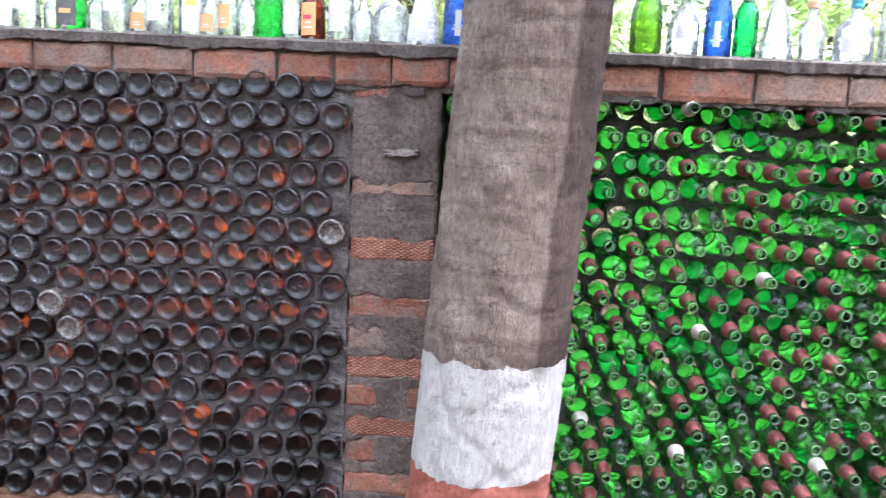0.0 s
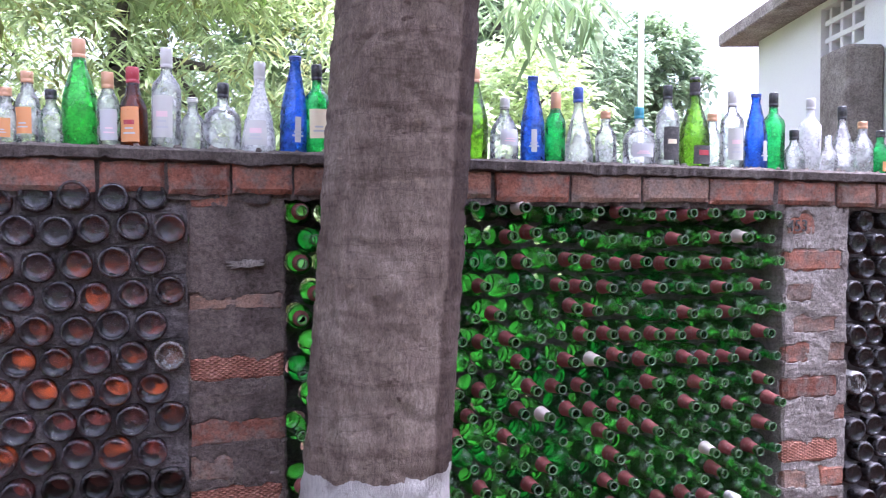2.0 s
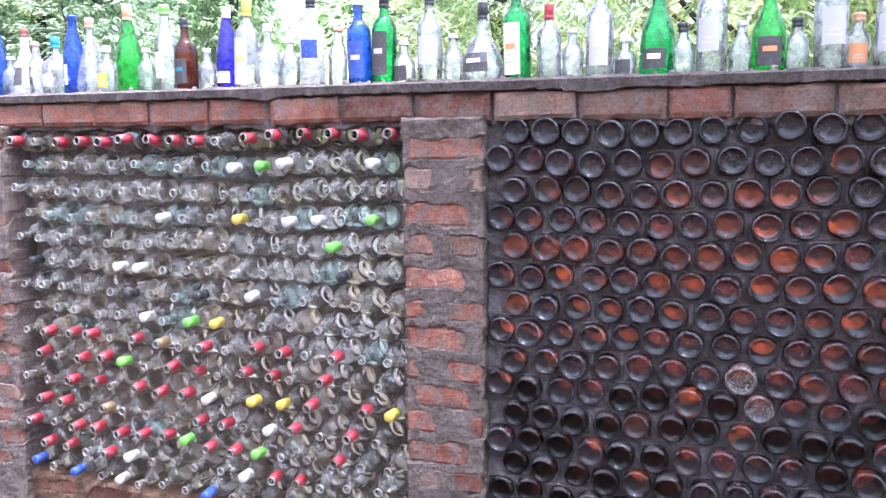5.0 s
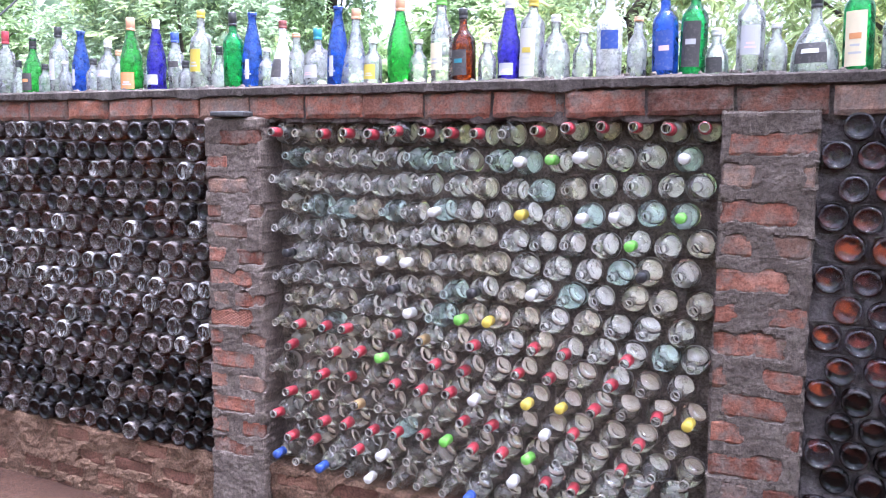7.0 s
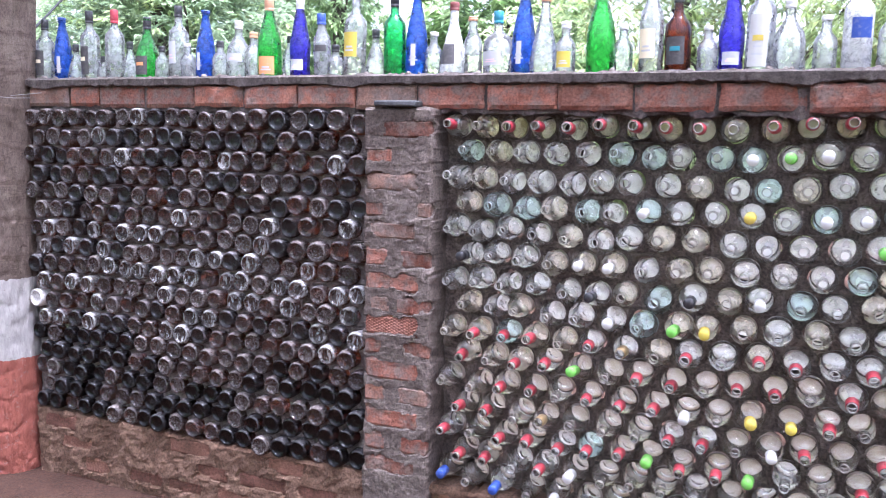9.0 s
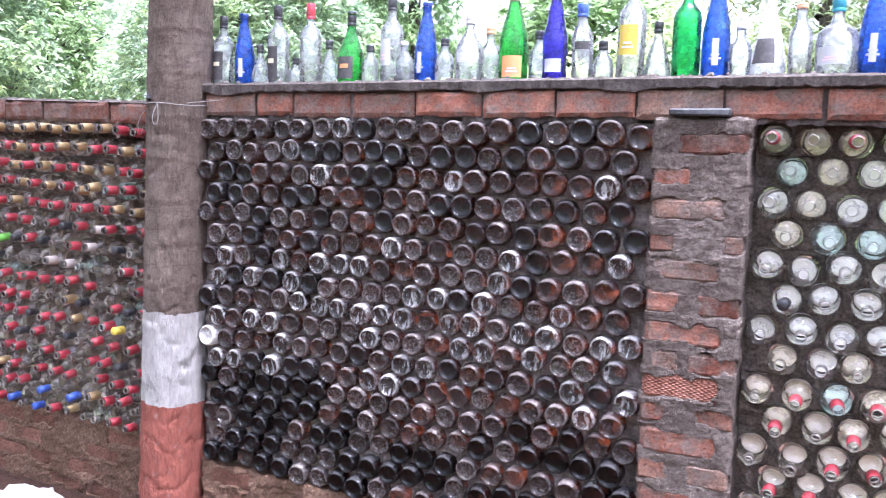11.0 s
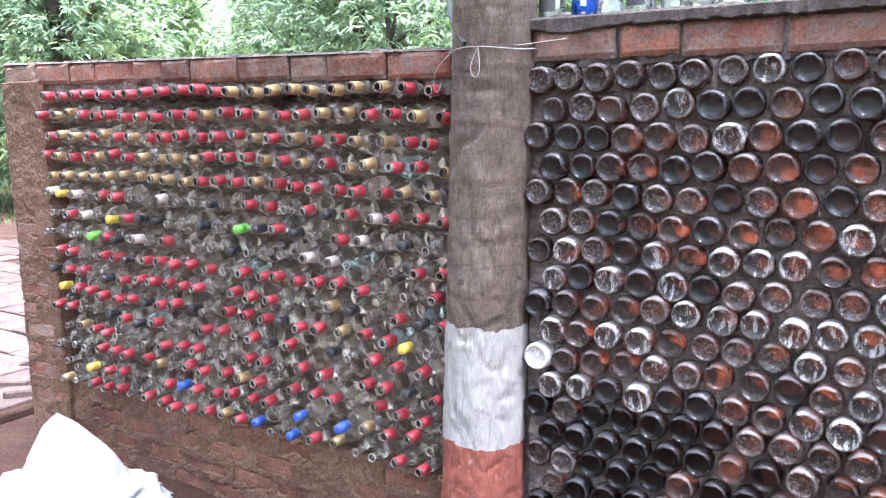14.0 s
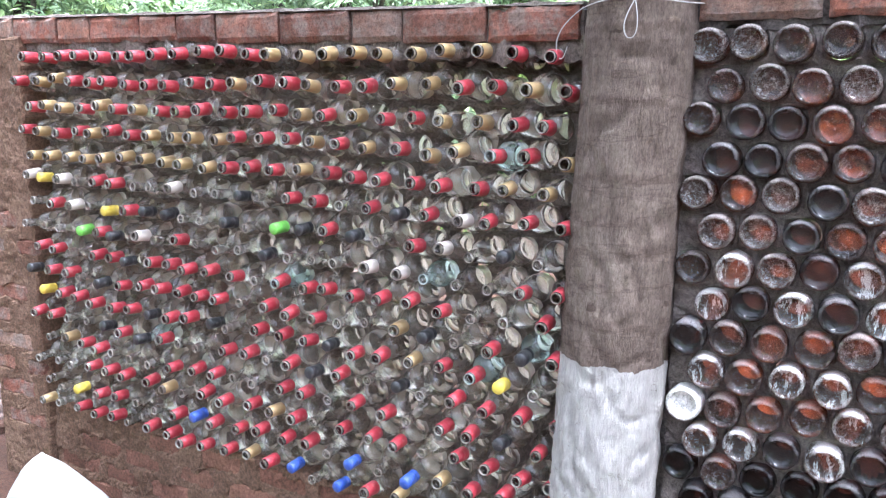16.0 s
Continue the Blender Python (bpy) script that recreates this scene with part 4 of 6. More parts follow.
pillar("pillar_5", "rough mud-plastered end pillar of the bottle wall", -8.08, -7.80, 1.55, 2.10, 15, (
    (0.93, 0.05, ((0.1, 0.7, D),)), (0.84, 0.05, ((0.0, 0.4, C), (0.7, 1.0, D))), (0.67, 0.056, ((0.1, 0.75, D),)), (0.58, 0.05, ((0.0, 0.35, D),)),
    (0.49, 0.056, ((0.1, 0.8, C),)), (0.40, 0.05, ((0.0, 0.4, D), (0.7, 1.0, D))), (0.31, 0.06, ((0.05, 0.75, BRICK),)), (0.2, 0.05, ((0.2, 0.9, D),))), EARTH)
pillar("pillar_6", "rough mortar filling behind the slim trunk", -5.90, -5.60, 1.55, 2.185, 16, (), MORTAR)


def plinth(name, x0, x1, z1, seed):
    rnd = random.Random(seed)
    spots = []
    for row in range(4):
        x, z = x0 + 0.02 + 0.12 * (row % 2), z1 - 0.045 - row * 0.082
        while x < x1 - 0.22:
            if rnd.random() < 0.7:
                spots.append((x + rnd.uniform(0, 0.03), x + rnd.uniform(0.16, 0.215), z, rnd.uniform(0.045, 0.062)))
            x += 0.232
    p = tagged(new(name, brick_slab(name, x0, x1, -0.13, z1, 2.125, 2.40, EARTH, spots, seed * 2.9, 0.012, 0.011)), "mud-smeared brick plinth under the bottles", "plinth", kind="structure")
    for k, (a, b, z, h) in enumerate(spots):
        part("brick", worn_brick(b - a + 0.02, 0.06, h + 0.012, BRICK_MUDDY, seed * 40 + k), p, pose((a + b) / 2, 2.125 + 0.036, z - h / 2 - 0.006))


plinth("plinth_1", 1.565, 2.62, 0.24, 1)
plinth("plinth_2", -0.222, 1.318, 0.24, 2)
plinth("plinth_3", -1.998, -0.465, 0.24, 3)
plinth("plinth_4", -3.762, -2.238, 0.24, 4)
plinth("plinth_5", -5.63, -4.01, 0.235, 5)
plinth("plinth_6", -7.80, -5.82, 0.285, 6)


def course(name, label, x0, x1, zf, y0, y1, mat, brick_mats, seed, top):
    """The row of bricks over the panels, bedded in mortar; top: how much mortar covers them."""
    rnd = random.Random(seed)
    verts, faces = [], []
    nx = int((x1 - x0) / 0.009)
    for i in range(nx + 1):
        x = x0 + (x1 - x0) * i / nx
        zt = zf(x)
        w = 0.008 * noise.noise(Vector((x * 12, seed, 0))) + 0.005 * noise.noise(Vector((x * 45, seed, 4)))
        drip = 0.022 * max(0.0, noise.noise(Vector((x * 5, seed, 9)))) + 0.006 * noise.noise(Vector((x * 33, seed, 2))) + 0.005 * noise.noise(Vector((x * 95, seed, 2)))
        lip = y0 - 0.010 + 0.5 * w if top else y0 + 0.004 + w
        zl = zt - top - drip if top else zt - 0.006
        for y, z in ((y1, zt - 0.125), (y0 + 0.018 + 2 * w, zt - 0.125 + 2 * w), (y0 + 0.016 + 2 * w, zl - 0.004), (lip + w, zl), (lip - 0.003 + w, zt - 0.008), (lip + 0.01, zt + w * 0.8), (0.5 * (lip + y1), zt + w * 1.5), (y1, zt - w)):
            verts.append((x, y, z))
    for i in range(nx):
        for k in range(8):
            a, b = i * 8 + k, i * 8 + (k + 1) % 8
            faces.append((a, a + 8, b + 8, b))
    faces += [tuple(range(7, -1, -1)), tuple(nx * 8 + k for k in range(8))]
    c = tagged(new(name, mesh_from(name, verts, faces, mat)), label, "wall top", kind="structure")
    x, k = x0 + 0.01, 0
    while x < x1 - 0.06:
        w = min(rnd.choice((0.225, 0.225, 0.222, 0.23, 0.15)), x1 - x - 0.005)
        h = rnd.uniform(0.072, 0.079)
        cover = top if top else 0.004
        part("brick", worn_brick(w, 0.20, h, rnd.choice(brick_mats), seed * 100 + k), c, pose(x + w / 2, y0 + 0.10 + rnd.uniform(-0.004, 0.004), zf(x + w / 2) - cover - 0.006 - h, 0, rnd.uniform(-0.8, 0.8), rnd.uniform(-1, 1)))
        x += w + rnd.uniform(0.003, 0.009)
        k += 1
    return c


course("wall_top_main", "mortar ledge over a course of red bricks", -5.62, 2.62, shelf_z, 2.130, 2.40, LEDGE_MORTAR, (BRICK, BRICK, BRICK_DULL, BRICK_PALE), 21, 0.030)
course("wall_top_low", "bare course of weathered red bricks in mud mortar", -8.09, -5.85, lambda x: 1.566 - 0.028 * (x + 5.85), 2.115, 2.36, MUD, (BRICK, BRICK_DULL, BRICK_PALE), 22, 0.0)


# ---- tree trunks beside the wall ----
def trunk(name, label, centre, base_r, top_r, height, mat, seed, lean, ridge=0.0, segs=96, rings=420):
    """A tapered palm-like trunk with growth rings, knots and an uneven outline. lean: metres sideways for each metre up."""
    verts, faces = [], []
    for j in range(rings + 1):
        f = j / rings
        z = height * f ** 1.35 - 0.14
        r = base_r + (top_r - base_r) * min(1.0, z / 2.2)
        swell = 1 + 0.010 * math.sin(z * 21 + seed) ** 6 - 0.012 * (abs(math.sin(z * 14.5 + seed)) < 0.06)
        cx, cy = lean[0] * (z - 0.9), lean[1] * (z - 0.9)
        for k in range(segs):
            t = 2 * math.pi * k / segs
            p = Vector((math.cos(t) * 2.2, math.sin(t) * 2.2, z * 2.4 + seed))
            rr = r * swell * (1 + 0.022 * noise.noise(p) + 0.014 * noise.noise(p * 3.1) + 0.012 * noise.noise(p * 9))
            crack = noise.noise(Vector((math.cos(t) * 9, math.sin(t) * 9, z * 5 + seed)))
            scar = noise.noise(Vector((math.cos(t) * 1.5, math.sin(t) * 1.5, z * 7.3 + seed * 2)))
            rr -= 0.006 * max(0.0, 0.12 - abs(scar)) / 0.12 + 0.005 * max(0.0, 0.08 - abs(crack)) / 0.08
            rr += 0.004 * noise.noise(Vector((math.cos(t) * 26, math.sin(t) * 26, z * 16 + seed)))
            rr *= 1 + ridge * math.exp(-((((t - math.radians(315) + math.pi) % (2 * math.pi)) - math.pi) / 0.35) ** 2)
            verts.append((cx + rr * math.cos(t), cy + rr * math.sin(t), z))
    for j in range(rings):
        for k in range(segs):
            a, b = j * segs + k, j * segs + (k + 1) % segs
            faces.append((a, b, b + segs, a + segs))
    faces.append(tuple(rings * segs + k for k in range(segs)))
    root = tagged(new(name), label, "tree")
    root.matrix_basis = pose(*centre)
    part("trunk", mesh_from("trunk", verts, faces, mat, True), root)
    return root


def leaf_cloud(name, blobs, count, size, mat, seed, droop=0.35, slim=0.22):
    """Many folded leaves in tufts spread through the blobs (centre, radii)."""
    rng = np.random.default_rng(seed)
    verts, faces = [], []
    per = 9
    total = sum(b[1][0] * b[1][1] + b[1][2] * b[1][0] for b in blobs)
    for c, rad in blobs:
        tufts = int(count / per * (rad[0] * rad[1] + rad[2] * rad[0]) / total)
        for _ in range(tufts):
            d = rng.normal(size=3)
            d /= np.linalg.norm(d)
            s = rng.uniform(0.35, 1.0) ** 0.5 * (1 + 0.22 * noise.noise(Vector(d * 2.3 + np.array([seed, 0, 0]))))
            o = np.array(c) + d * np.array(rad) * s
            for _ in range(per):
                a = rng.uniform(0, 2 * math.pi)
                e = np.array([math.cos(a), math.sin(a), rng.uniform(-0.5, 0.6) - droop])
                e = 0.75 * e + 0.35 * d
                e /= np.linalg.norm(e)
                side = np.cross(e, [0, 0, 1.0])
                side /= np.linalg.norm(side) + 1e-6
                up = np.cross(side, e)
                L = size * rng.uniform(0.65, 1.25)
                w = L * slim
                n = len(verts)
                p = o + rng.normal(size=3) * size * 0.25
                verts += [p, p + e * L * 0.45 + side * w * 0.5 + up * w * 0.2, p + e * L - np.array([0, 0, L * 0.15]), p + e * L * 0.45 - side * w * 0.5 + up * w * 0.2]
                faces.append((n, n + 1, n + 2, n + 3))
    return mesh_from(name, verts, faces, mat)


def branch_mesh(name, ends, mat):
    verts, faces = [], []
    for a, b, r0, r1 in ends:
        a, b = Vector(a), Vector(b)
        u = (b - a).orthogonal().normalized()
        v = (b - a).cross(u).normalized()
        rows = 5
        for j in range(rows + 1):
            f = j / rows
            c = a.lerp(b, f) + (u * math.sin(f * 3.1) + v * math.sin(f * 5)) * (b - a).length * 0.03
            r = r0 + (r1 - r0) * f
            for k in range(8):
                t = k * math.pi / 4
                verts.append(c + (u * math.cos(t) + v * math.sin(t)) * r)
        n = len(verts) - 8 * (rows + 1)
        for j in range(rows):
            for k in range(8):
                p, q = n + j * 8 + k, n + j * 8 + (k + 1) % 8
                faces.append((p, q, q + 8, p + 8))
    return mesh_from(name, verts, faces, mat, True)


def tree(label, base, height, blobs, count, size, mat, seed, girth=0.16, slim=0.3, droop=0.35, second=None):
    rnd = random.Random(seed)
    root = tagged(new("tree"), label, "tree", "trees behind the wall")
    root.matrix_basis = pose(*base)
    ends = [((0, 0, -0.1), (rnd.uniform(-0.3, 0.3), rnd.uniform(-0.3, 0.3), height * 0.55), girth, girth * 0.6)]
    top = ends[0][1]
    for c, rad in blobs:
        ends.append((top if c[2] > top[2] else (0, 0, c[2] * 0.5), (c[0], c[1], c[2]), girth * 0.5, girth * 0.12))
        for _ in range(3):
            ends.append(((c[0] * 0.7, c[1] * 0.7, c[2] - rad[2] * 0.4), (c[0] + rnd.uniform(-1, 1) * rad[0] * 0.8, c[1] + rnd.uniform(-1, 1) * rad[1] * 0.8, c[2] + rnd.uniform(-0.5, 0.9) * rad[2]), girth * 0.25, girth * 0.05))
    part("trunk", branch_mesh("trunk", ends, BARK_FAR), root)
    part("crown", leaf_cloud("crown", blobs, count, size, mat, seed, droop, slim), root)
    if second:
        part("young_leaves", leaf_cloud("young_leaves", blobs, int(count * 0.16), size, second, seed + 50, droop, slim), root, None, "pale golden young leaves")
    return root


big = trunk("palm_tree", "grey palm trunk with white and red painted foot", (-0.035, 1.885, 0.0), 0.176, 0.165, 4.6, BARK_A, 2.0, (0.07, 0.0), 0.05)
part("crown", leaf_cloud("crown", [((0.3, 0.1, 4.9), (1.8, 1.6, 0.8))], 2600, 0.3, LEAF_MID, 71, 0.5, 0.16), big)
post = trunk("slim_tree", "slim grey trunk with white and red painted bands", (-5.745, 2.125, 0.0), 0.122, 0.108, 4.4, BARK_B, 5.0, (0.035, 0.0))
part("crown", leaf_cloud("crown", [((0.1, 0.1, 4.6), (1.3, 1.2, 0.7))], 1600, 0.28, LEAF_MID, 72, 0.5, 0.16), post)

# ---- trees and shrubs behind the wall ----
tree("bushy mango tree with pale yellow-green leaves", (-0.7, 6.2, 0), 4.5, [((-0.9, 0, 2.3), (1.2, 1.0, 1.1)), ((0.6, 0.2, 2.6), (1.2, 1.0, 1.3)), ((-0.2, 0.3, 3.8), (1.7, 1.3, 1.0)), ((0.2, -0.2, 1.4), (1.9, 0.8, 0.8))], 30000, 0.145, LEAF_NEAR, 31, 0.13, 0.2, 0.4, LEAF_GOLD)
tree("bushy mango tree with pale yellow-green leaves", (-3.6, 8.2, 0), 5.0, [((-0.8, 0, 2.2), (1.4, 1.0, 1.2)), ((0.9, 0.2, 2.4), (1.5, 1.0, 1.3)), ((0.3, 0.3, 3.9), (1.6, 1.2, 1.0)), ((0.0, -0.2, 1.3), (2.2, 0.8, 0.8))], 30000, 0.145, LEAF_NEAR, 32, 0.13, 0.2, 0.4, LEAF_GOLD)
tree("low shrub with bright yellow-green leaves", (1.6, 6.6, 0), 2.6, [((0, 0, 1.5), (0.9, 0.8, 0.8)), ((0.5, 0.1, 1.0), (1.0, 0.7, 0.7))], 6760, 0.16, LEAF_NEAR, 33, 0.06, 0.22)
tree("tall leafy tree with grey-green leaves", (4.4, 15.0, 0), 7.5, [((-0.8, 0, 3.0), (1.8, 1.5, 1.8)), ((0.9, 0.4, 4.2), (1.8, 1.5, 1.6)), ((0.0, 0.2, 5.8), (1.9, 1.6, 1.3)), ((0.4, -0.3, 1.7), (2.4, 1.0, 1.0))], 20800, 0.23, LEAF_FAR, 34, 0.2, 0.45)
tree("tall dark green tree with dense leaves", (0.8, 15.5, 0), 8.0, [((-1.0, 0, 3.2), (2.0, 1.5, 1.9)), ((1.1, 0.3, 4.6), (2.0, 1.6, 1.6)), ((0, 0.2, 6.5), (2.4, 1.6, 1.4)), ((0, 0, 1.6), (2.8, 1.0, 1.1))], 20800, 0.243, LEAF_MID, 35, 0.22, 0.42)
tree("small tree with grey-green leaves beside the white house", (8.6, 15.5, 0), 6.5, [((-0.3, 0, 3.0), (1.5, 1.2, 1.7)), ((0.3, 0.2, 4.9), (1.4, 1.2, 1.2))], 10920, 0.23, LEAF_FAR, 36, 0.16, 0.45)
tree("tall leafy tree with mid-green leaves", (-8.2, 15.0, 0), 7.0, [((-1.4, 0, 2.5), (2.1, 1.4, 1.5)), ((1.4, 0.4, 2.3), (2.0, 1.4, 1.3)), ((0.0, 0.2, 4.0), (1.9, 1.4, 1.1))], 19760, 0.243, LEAF_MID, 37, 0.2, 0.4)
tree("leafy shrub with fresh green leaves", (-5.4, 10.8, 0), 3.2, [((-0.6, 0, 1.6), (1.3, 0.9, 0.9)), ((0.8, 0.2, 1.7), (1.4, 0.9, 1.0))], 10920, 0.16, LEAF_NEAR, 38, 0.1, 0.35)
tree("broad tree with pale sunlit leaves", (-13.2, 11.2, 0), 7.0, [((-1.2, 0, 2.8), (2.0, 1.5, 1.7)), ((1.0, -0.3, 3.2), (1.8, 1.4, 1.7)), ((0.1, 0.2, 5.0), (2.2, 1.5, 1.3)), ((0.3, -0.4, 1.3), (2.4, 1.0, 0.9))], 26000, 0.165, LEAF_FAR, 39, 0.2, 0.35, 0.35, LEAF_NEAR)
tree("creeper-covered column of a tree in deep green", (-11.6, 14.2, 0), 8.0, [((0, 0, 1.6), (0.9, 0.9, 1.6)), ((0.1, 0, 4.0), (1.1, 1.0, 1.8)), ((0.0, 0, 6.4), (1.6, 1.2, 1.4))], 22568, 0.138, LEAF_MID, 40, 0.2, 0.45, 0.7)
tree("creeper-covered column of a tree in deep green", (-17.5, 14.5, 0), 9.0, [((0, 0, 1.8), (1.0, 0.9, 1.8)), ((0.1, 0, 4.6), (1.3, 1.0, 2.0)), ((0.0, 0, 7.4), (2.0, 1.2, 1.5))], 22568, 0.147, LEAF_MID, 41, 0.2, 0.45, 0.7)
tree("leafy tree with bright green leaves beyond the wall", (-8.6, 12.0, 0), 4.0, [((-0.9, 0, 1.8), (1.4, 1.0, 1.0)), ((0.9, 0.2, 1.9), (1.4, 1.0, 1.1))], 11960, 0.17, LEAF_NEAR, 42, 0.12, 0.38)
tree("pale distant tree with rounded crown", (-22.0, 25.0, 0), 9.0, [((-3, 0, 3.0), (4.0, 2.0, 2.4)), ((3, 0.4, 3.6), (4.0, 2.0, 2.6)), ((0.0, 0.2, 6.0), (4.0, 2.0, 1.8))], 16900, 0.459, LEAF_FAR, 43, 0.3, 0.45)
tree("pale distant tree with rounded crown", (-6.0, 28.0, 0), 8.0, [((-4, 0, 2.6), (4.0, 2.0, 2.0)), ((3, 0.4, 2.9), (4.5, 2.0, 2.2))], 15600, 0.459, LEAF_FAR, 44, 0.3, 0.45)
tree("pale distant tree with rounded crown", (10.0, 28.0, 0), 9.0, [((-4, 0, 3.0), (4.0, 2.0, 2.4)), ((3, 0.4, 3.4), (4.5, 2.0, 2.6))], 15600, 0.459, LEAF_FAR, 45, 0.3, 0.45)

tree("broad tree with pale sunlit leaves", (-17.6, 8.4, 0), 6.5, [((-1.2, 0, 2.6), (2.0, 1.5, 1.7)), ((1.0, -0.3, 3.0), (1.8, 1.4, 1.7)), ((0.1, 0.2, 4.8), (2.2, 1.5, 1.3)), ((0.3, -0.4, 1.2), (2.4, 1.0, 0.9))], 26000, 0.165, LEAF_FAR, 46, 0.2, 0.4, 0.35, LEAF_NEAR)
tree("tall dark green tree with dense leaves", (-21.5, 12.5, 0), 8.0, [((-1.2, 0, 2.8), (2.4, 1.5, 2.0)), ((1.2, -0.3, 3.6), (2.2, 1.4, 2.0)), ((0.1, 0.2, 6.0), (2.6, 1.5, 1.5))], 22400, 0.202, LEAF_MID, 47, 0.2, 0.4)
tree("tall leafy tree with grey-green leaves", (4.3, 12.6, 0), 7.0, [((-0.6, 0, 3.0), (1.5, 1.2, 1.7)), ((0.6, 0.2, 4.6), (1.6, 1.2, 1.5)), ((0.0, 0.2, 6.2), (1.5, 1.2, 1.0)), ((0, 0, 1.5), (1.6, 1.0, 0.9))], 17000, 0.17, LEAF_FAR, 48, 0.15, 0.42)
tree("slender tree with pale grey-green leaves", (6.4, 13.6, 0), 6.0, [((-0.2, 0, 2.6), (1.2, 1.0, 1.5)), ((0.2, 0.2, 4.3), (1.1, 1.0, 1.1)), ((0, 0, 1.2), (1.6, 0.9, 0.9))], 12000, 0.17, LEAF_FAR, 49, 0.12, 0.42)
tree("bushy tree with fresh yellow-green leaves", (2.6, 8.6, 0), 4.2, [((-0.3, 0, 1.9), (1.1, 0.9, 1.0)), ((0.5, 0.2, 2.7), (1.0, 0.9, 0.9))], 9000, 0.17, LEAF_NEAR, 51, 0.10, 0.3)


def far_woods():
    rw = np.random.default_rng(8)
    verts, faces = [], []
    for k in range(9000):
        # unseen belt behind the walk, added to darken what the glass reflects
        behind = k >= 5200
        a = math.radians(rw.uniform(70, 285) if behind else rw.uniform(-75, 70))
        d = rw.uniform(12, 17) if behind else rw.uniform(24, 34)
        x, y = -2 + d * math.sin(a), d * math.cos(a)
        top = 3.6 + 2.6 * noise.noise(Vector((a * 5.0, 0.3, 2.0))) + 1.2 * noise.noise(Vector((a * 19.0, 1.3, 5.0)))
        top = top * 1.5 + 1.0 if behind else top + 3.0 * max(0.0, min(1.0, (-0.62 - a) / 0.12))
        z = rw.uniform(0.0, max(1.2, top))
        for _ in range(8):
            o = np.array([x, y, z]) + rw.normal(size=3) * 0.45
            e = rw.normal(size=3)
            e /= np.linalg.norm(e)
            f = np.cross(e, rw.normal(size=3))
            f /= np.linalg.norm(f)
            L = rw.uniform(0.25, 0.55)
            n = len(verts)
            verts += [o, o + e * L * 0.5 + f * L * 0.25, o + e * L, o + e * L * 0.5 - f * L * 0.25]
            faces.append((n, n + 1, n + 2, n + 3))
    tagged(new("far_woods", mesh_from("far_woods", verts, faces, LEAF_FAR)), "hazy green woods beyond the wall, with an unseen belt added behind the walk", "woods", kind="stuff")


far_woods()

# leaves that hang into view from a bough over the wall
bough = tagged(new("bough"), "green drooping leaves on a bough over the wall", "branch")
bough.matrix_basis = pose(1.15, 3.9, 2.42)
part("twig", tube("twig", [(0.5, 1.6, 0.9), (0.3, 0.6, 0.6), (0.0, 0.0, 0.35), (-0.2, -0.1, 0.2)], 0.012, BARK_FAR), bough)
part("leaves", leaf_cloud("leaves", [((0, 0, 0.2), (0.5, 0.35, 0.18))], 240, 0.24, LEAF_MID, 77, 0.6, 0.16), bough)

# ---- white house beyond the wall ----
def house():
    h = tagged(new("house"), "white limewashed house with concrete eave and vent", "house")
    # local x to the house's depth, local y along the wall seen, away from the walk
    h.matrix_basis = pose(-0.33 + 2.36 * 0.955 + 3.55 * 0.296, 0.05 - 2.36 * 0.296 + 3.55 * 0.955, 0, 0, 0, -17.2)
    L, D, H, T = 2.85, 4.0, 2.86, 0.2
    vz0, vz1, va, vb = 2.36, 2.82, 1.20, 1.78

    def block(x0, x1, y0, y1, z0, z1):
        part("wall", box_mesh("wall", x1 - x0, y1 - y0, z1 - z0, LIME, 0.0), h, pose((x0 + x1) / 2, (y0 + y1) / 2, z0))
    block(0, T, 0, va, 0, H)
    block(0, T, vb, L, 0, H)
    block(0.002, T, va, vb, 0, vz0)
    block(0.002, T, va, vb, vz1, H)
    block(D - T, D, 0, L, 0, H)
    block(T, D - T, 0, T, 0, H)
    block(T, D - T, L - T, L, 0, H)
    part("roof", box_mesh("roof", D + 0.5, L + 0.4, 0.10, CONCRETE, 0.01, 0.004, 3), h, pose(D / 2, L / 2, H + 0.002), "stained concrete roof slab")
    vent = part("vent", box_mesh("vent", 0.05, vb - va - 0.006, 0.03, LIME, 0.003), h, pose(0.07, (va + vb) / 2, vz0 + 0.002))
    for k in range(1, 4):
        part("bar", box_mesh("bar", 0.09, vb - va - 0.01, 0.035, LIME, 0.003), vent, pose(0, 0, k * 0.115))
    for k in range(4):
        part("bar", box_mesh("bar", 0.075, 0.035, vz1 - vz0 - 0.01, LIME, 0.003), vent, pose(0, -0.22 + k * 0.148, 0.004))
    part("pilaster", box_mesh("pilaster", 0.22, 0.34, 2.42, PLASTER_PALE, 0.015, 0.006, 9), h, pose(-0.112, 1.15, 0), "weathered concrete pilaster streaked with damp")


house()
pole = tagged(new("pole", lathe("pole", [(0.0, 0.0), (0.055, 0.0), (0.05, 2.2), (0.042, 5.6), (0.0, 5.62)], LIME, 12, "Z")), "thin white pole standing among the trees", "pole")
pole.matrix_basis = pose(6.32, 11.5, -0.02)


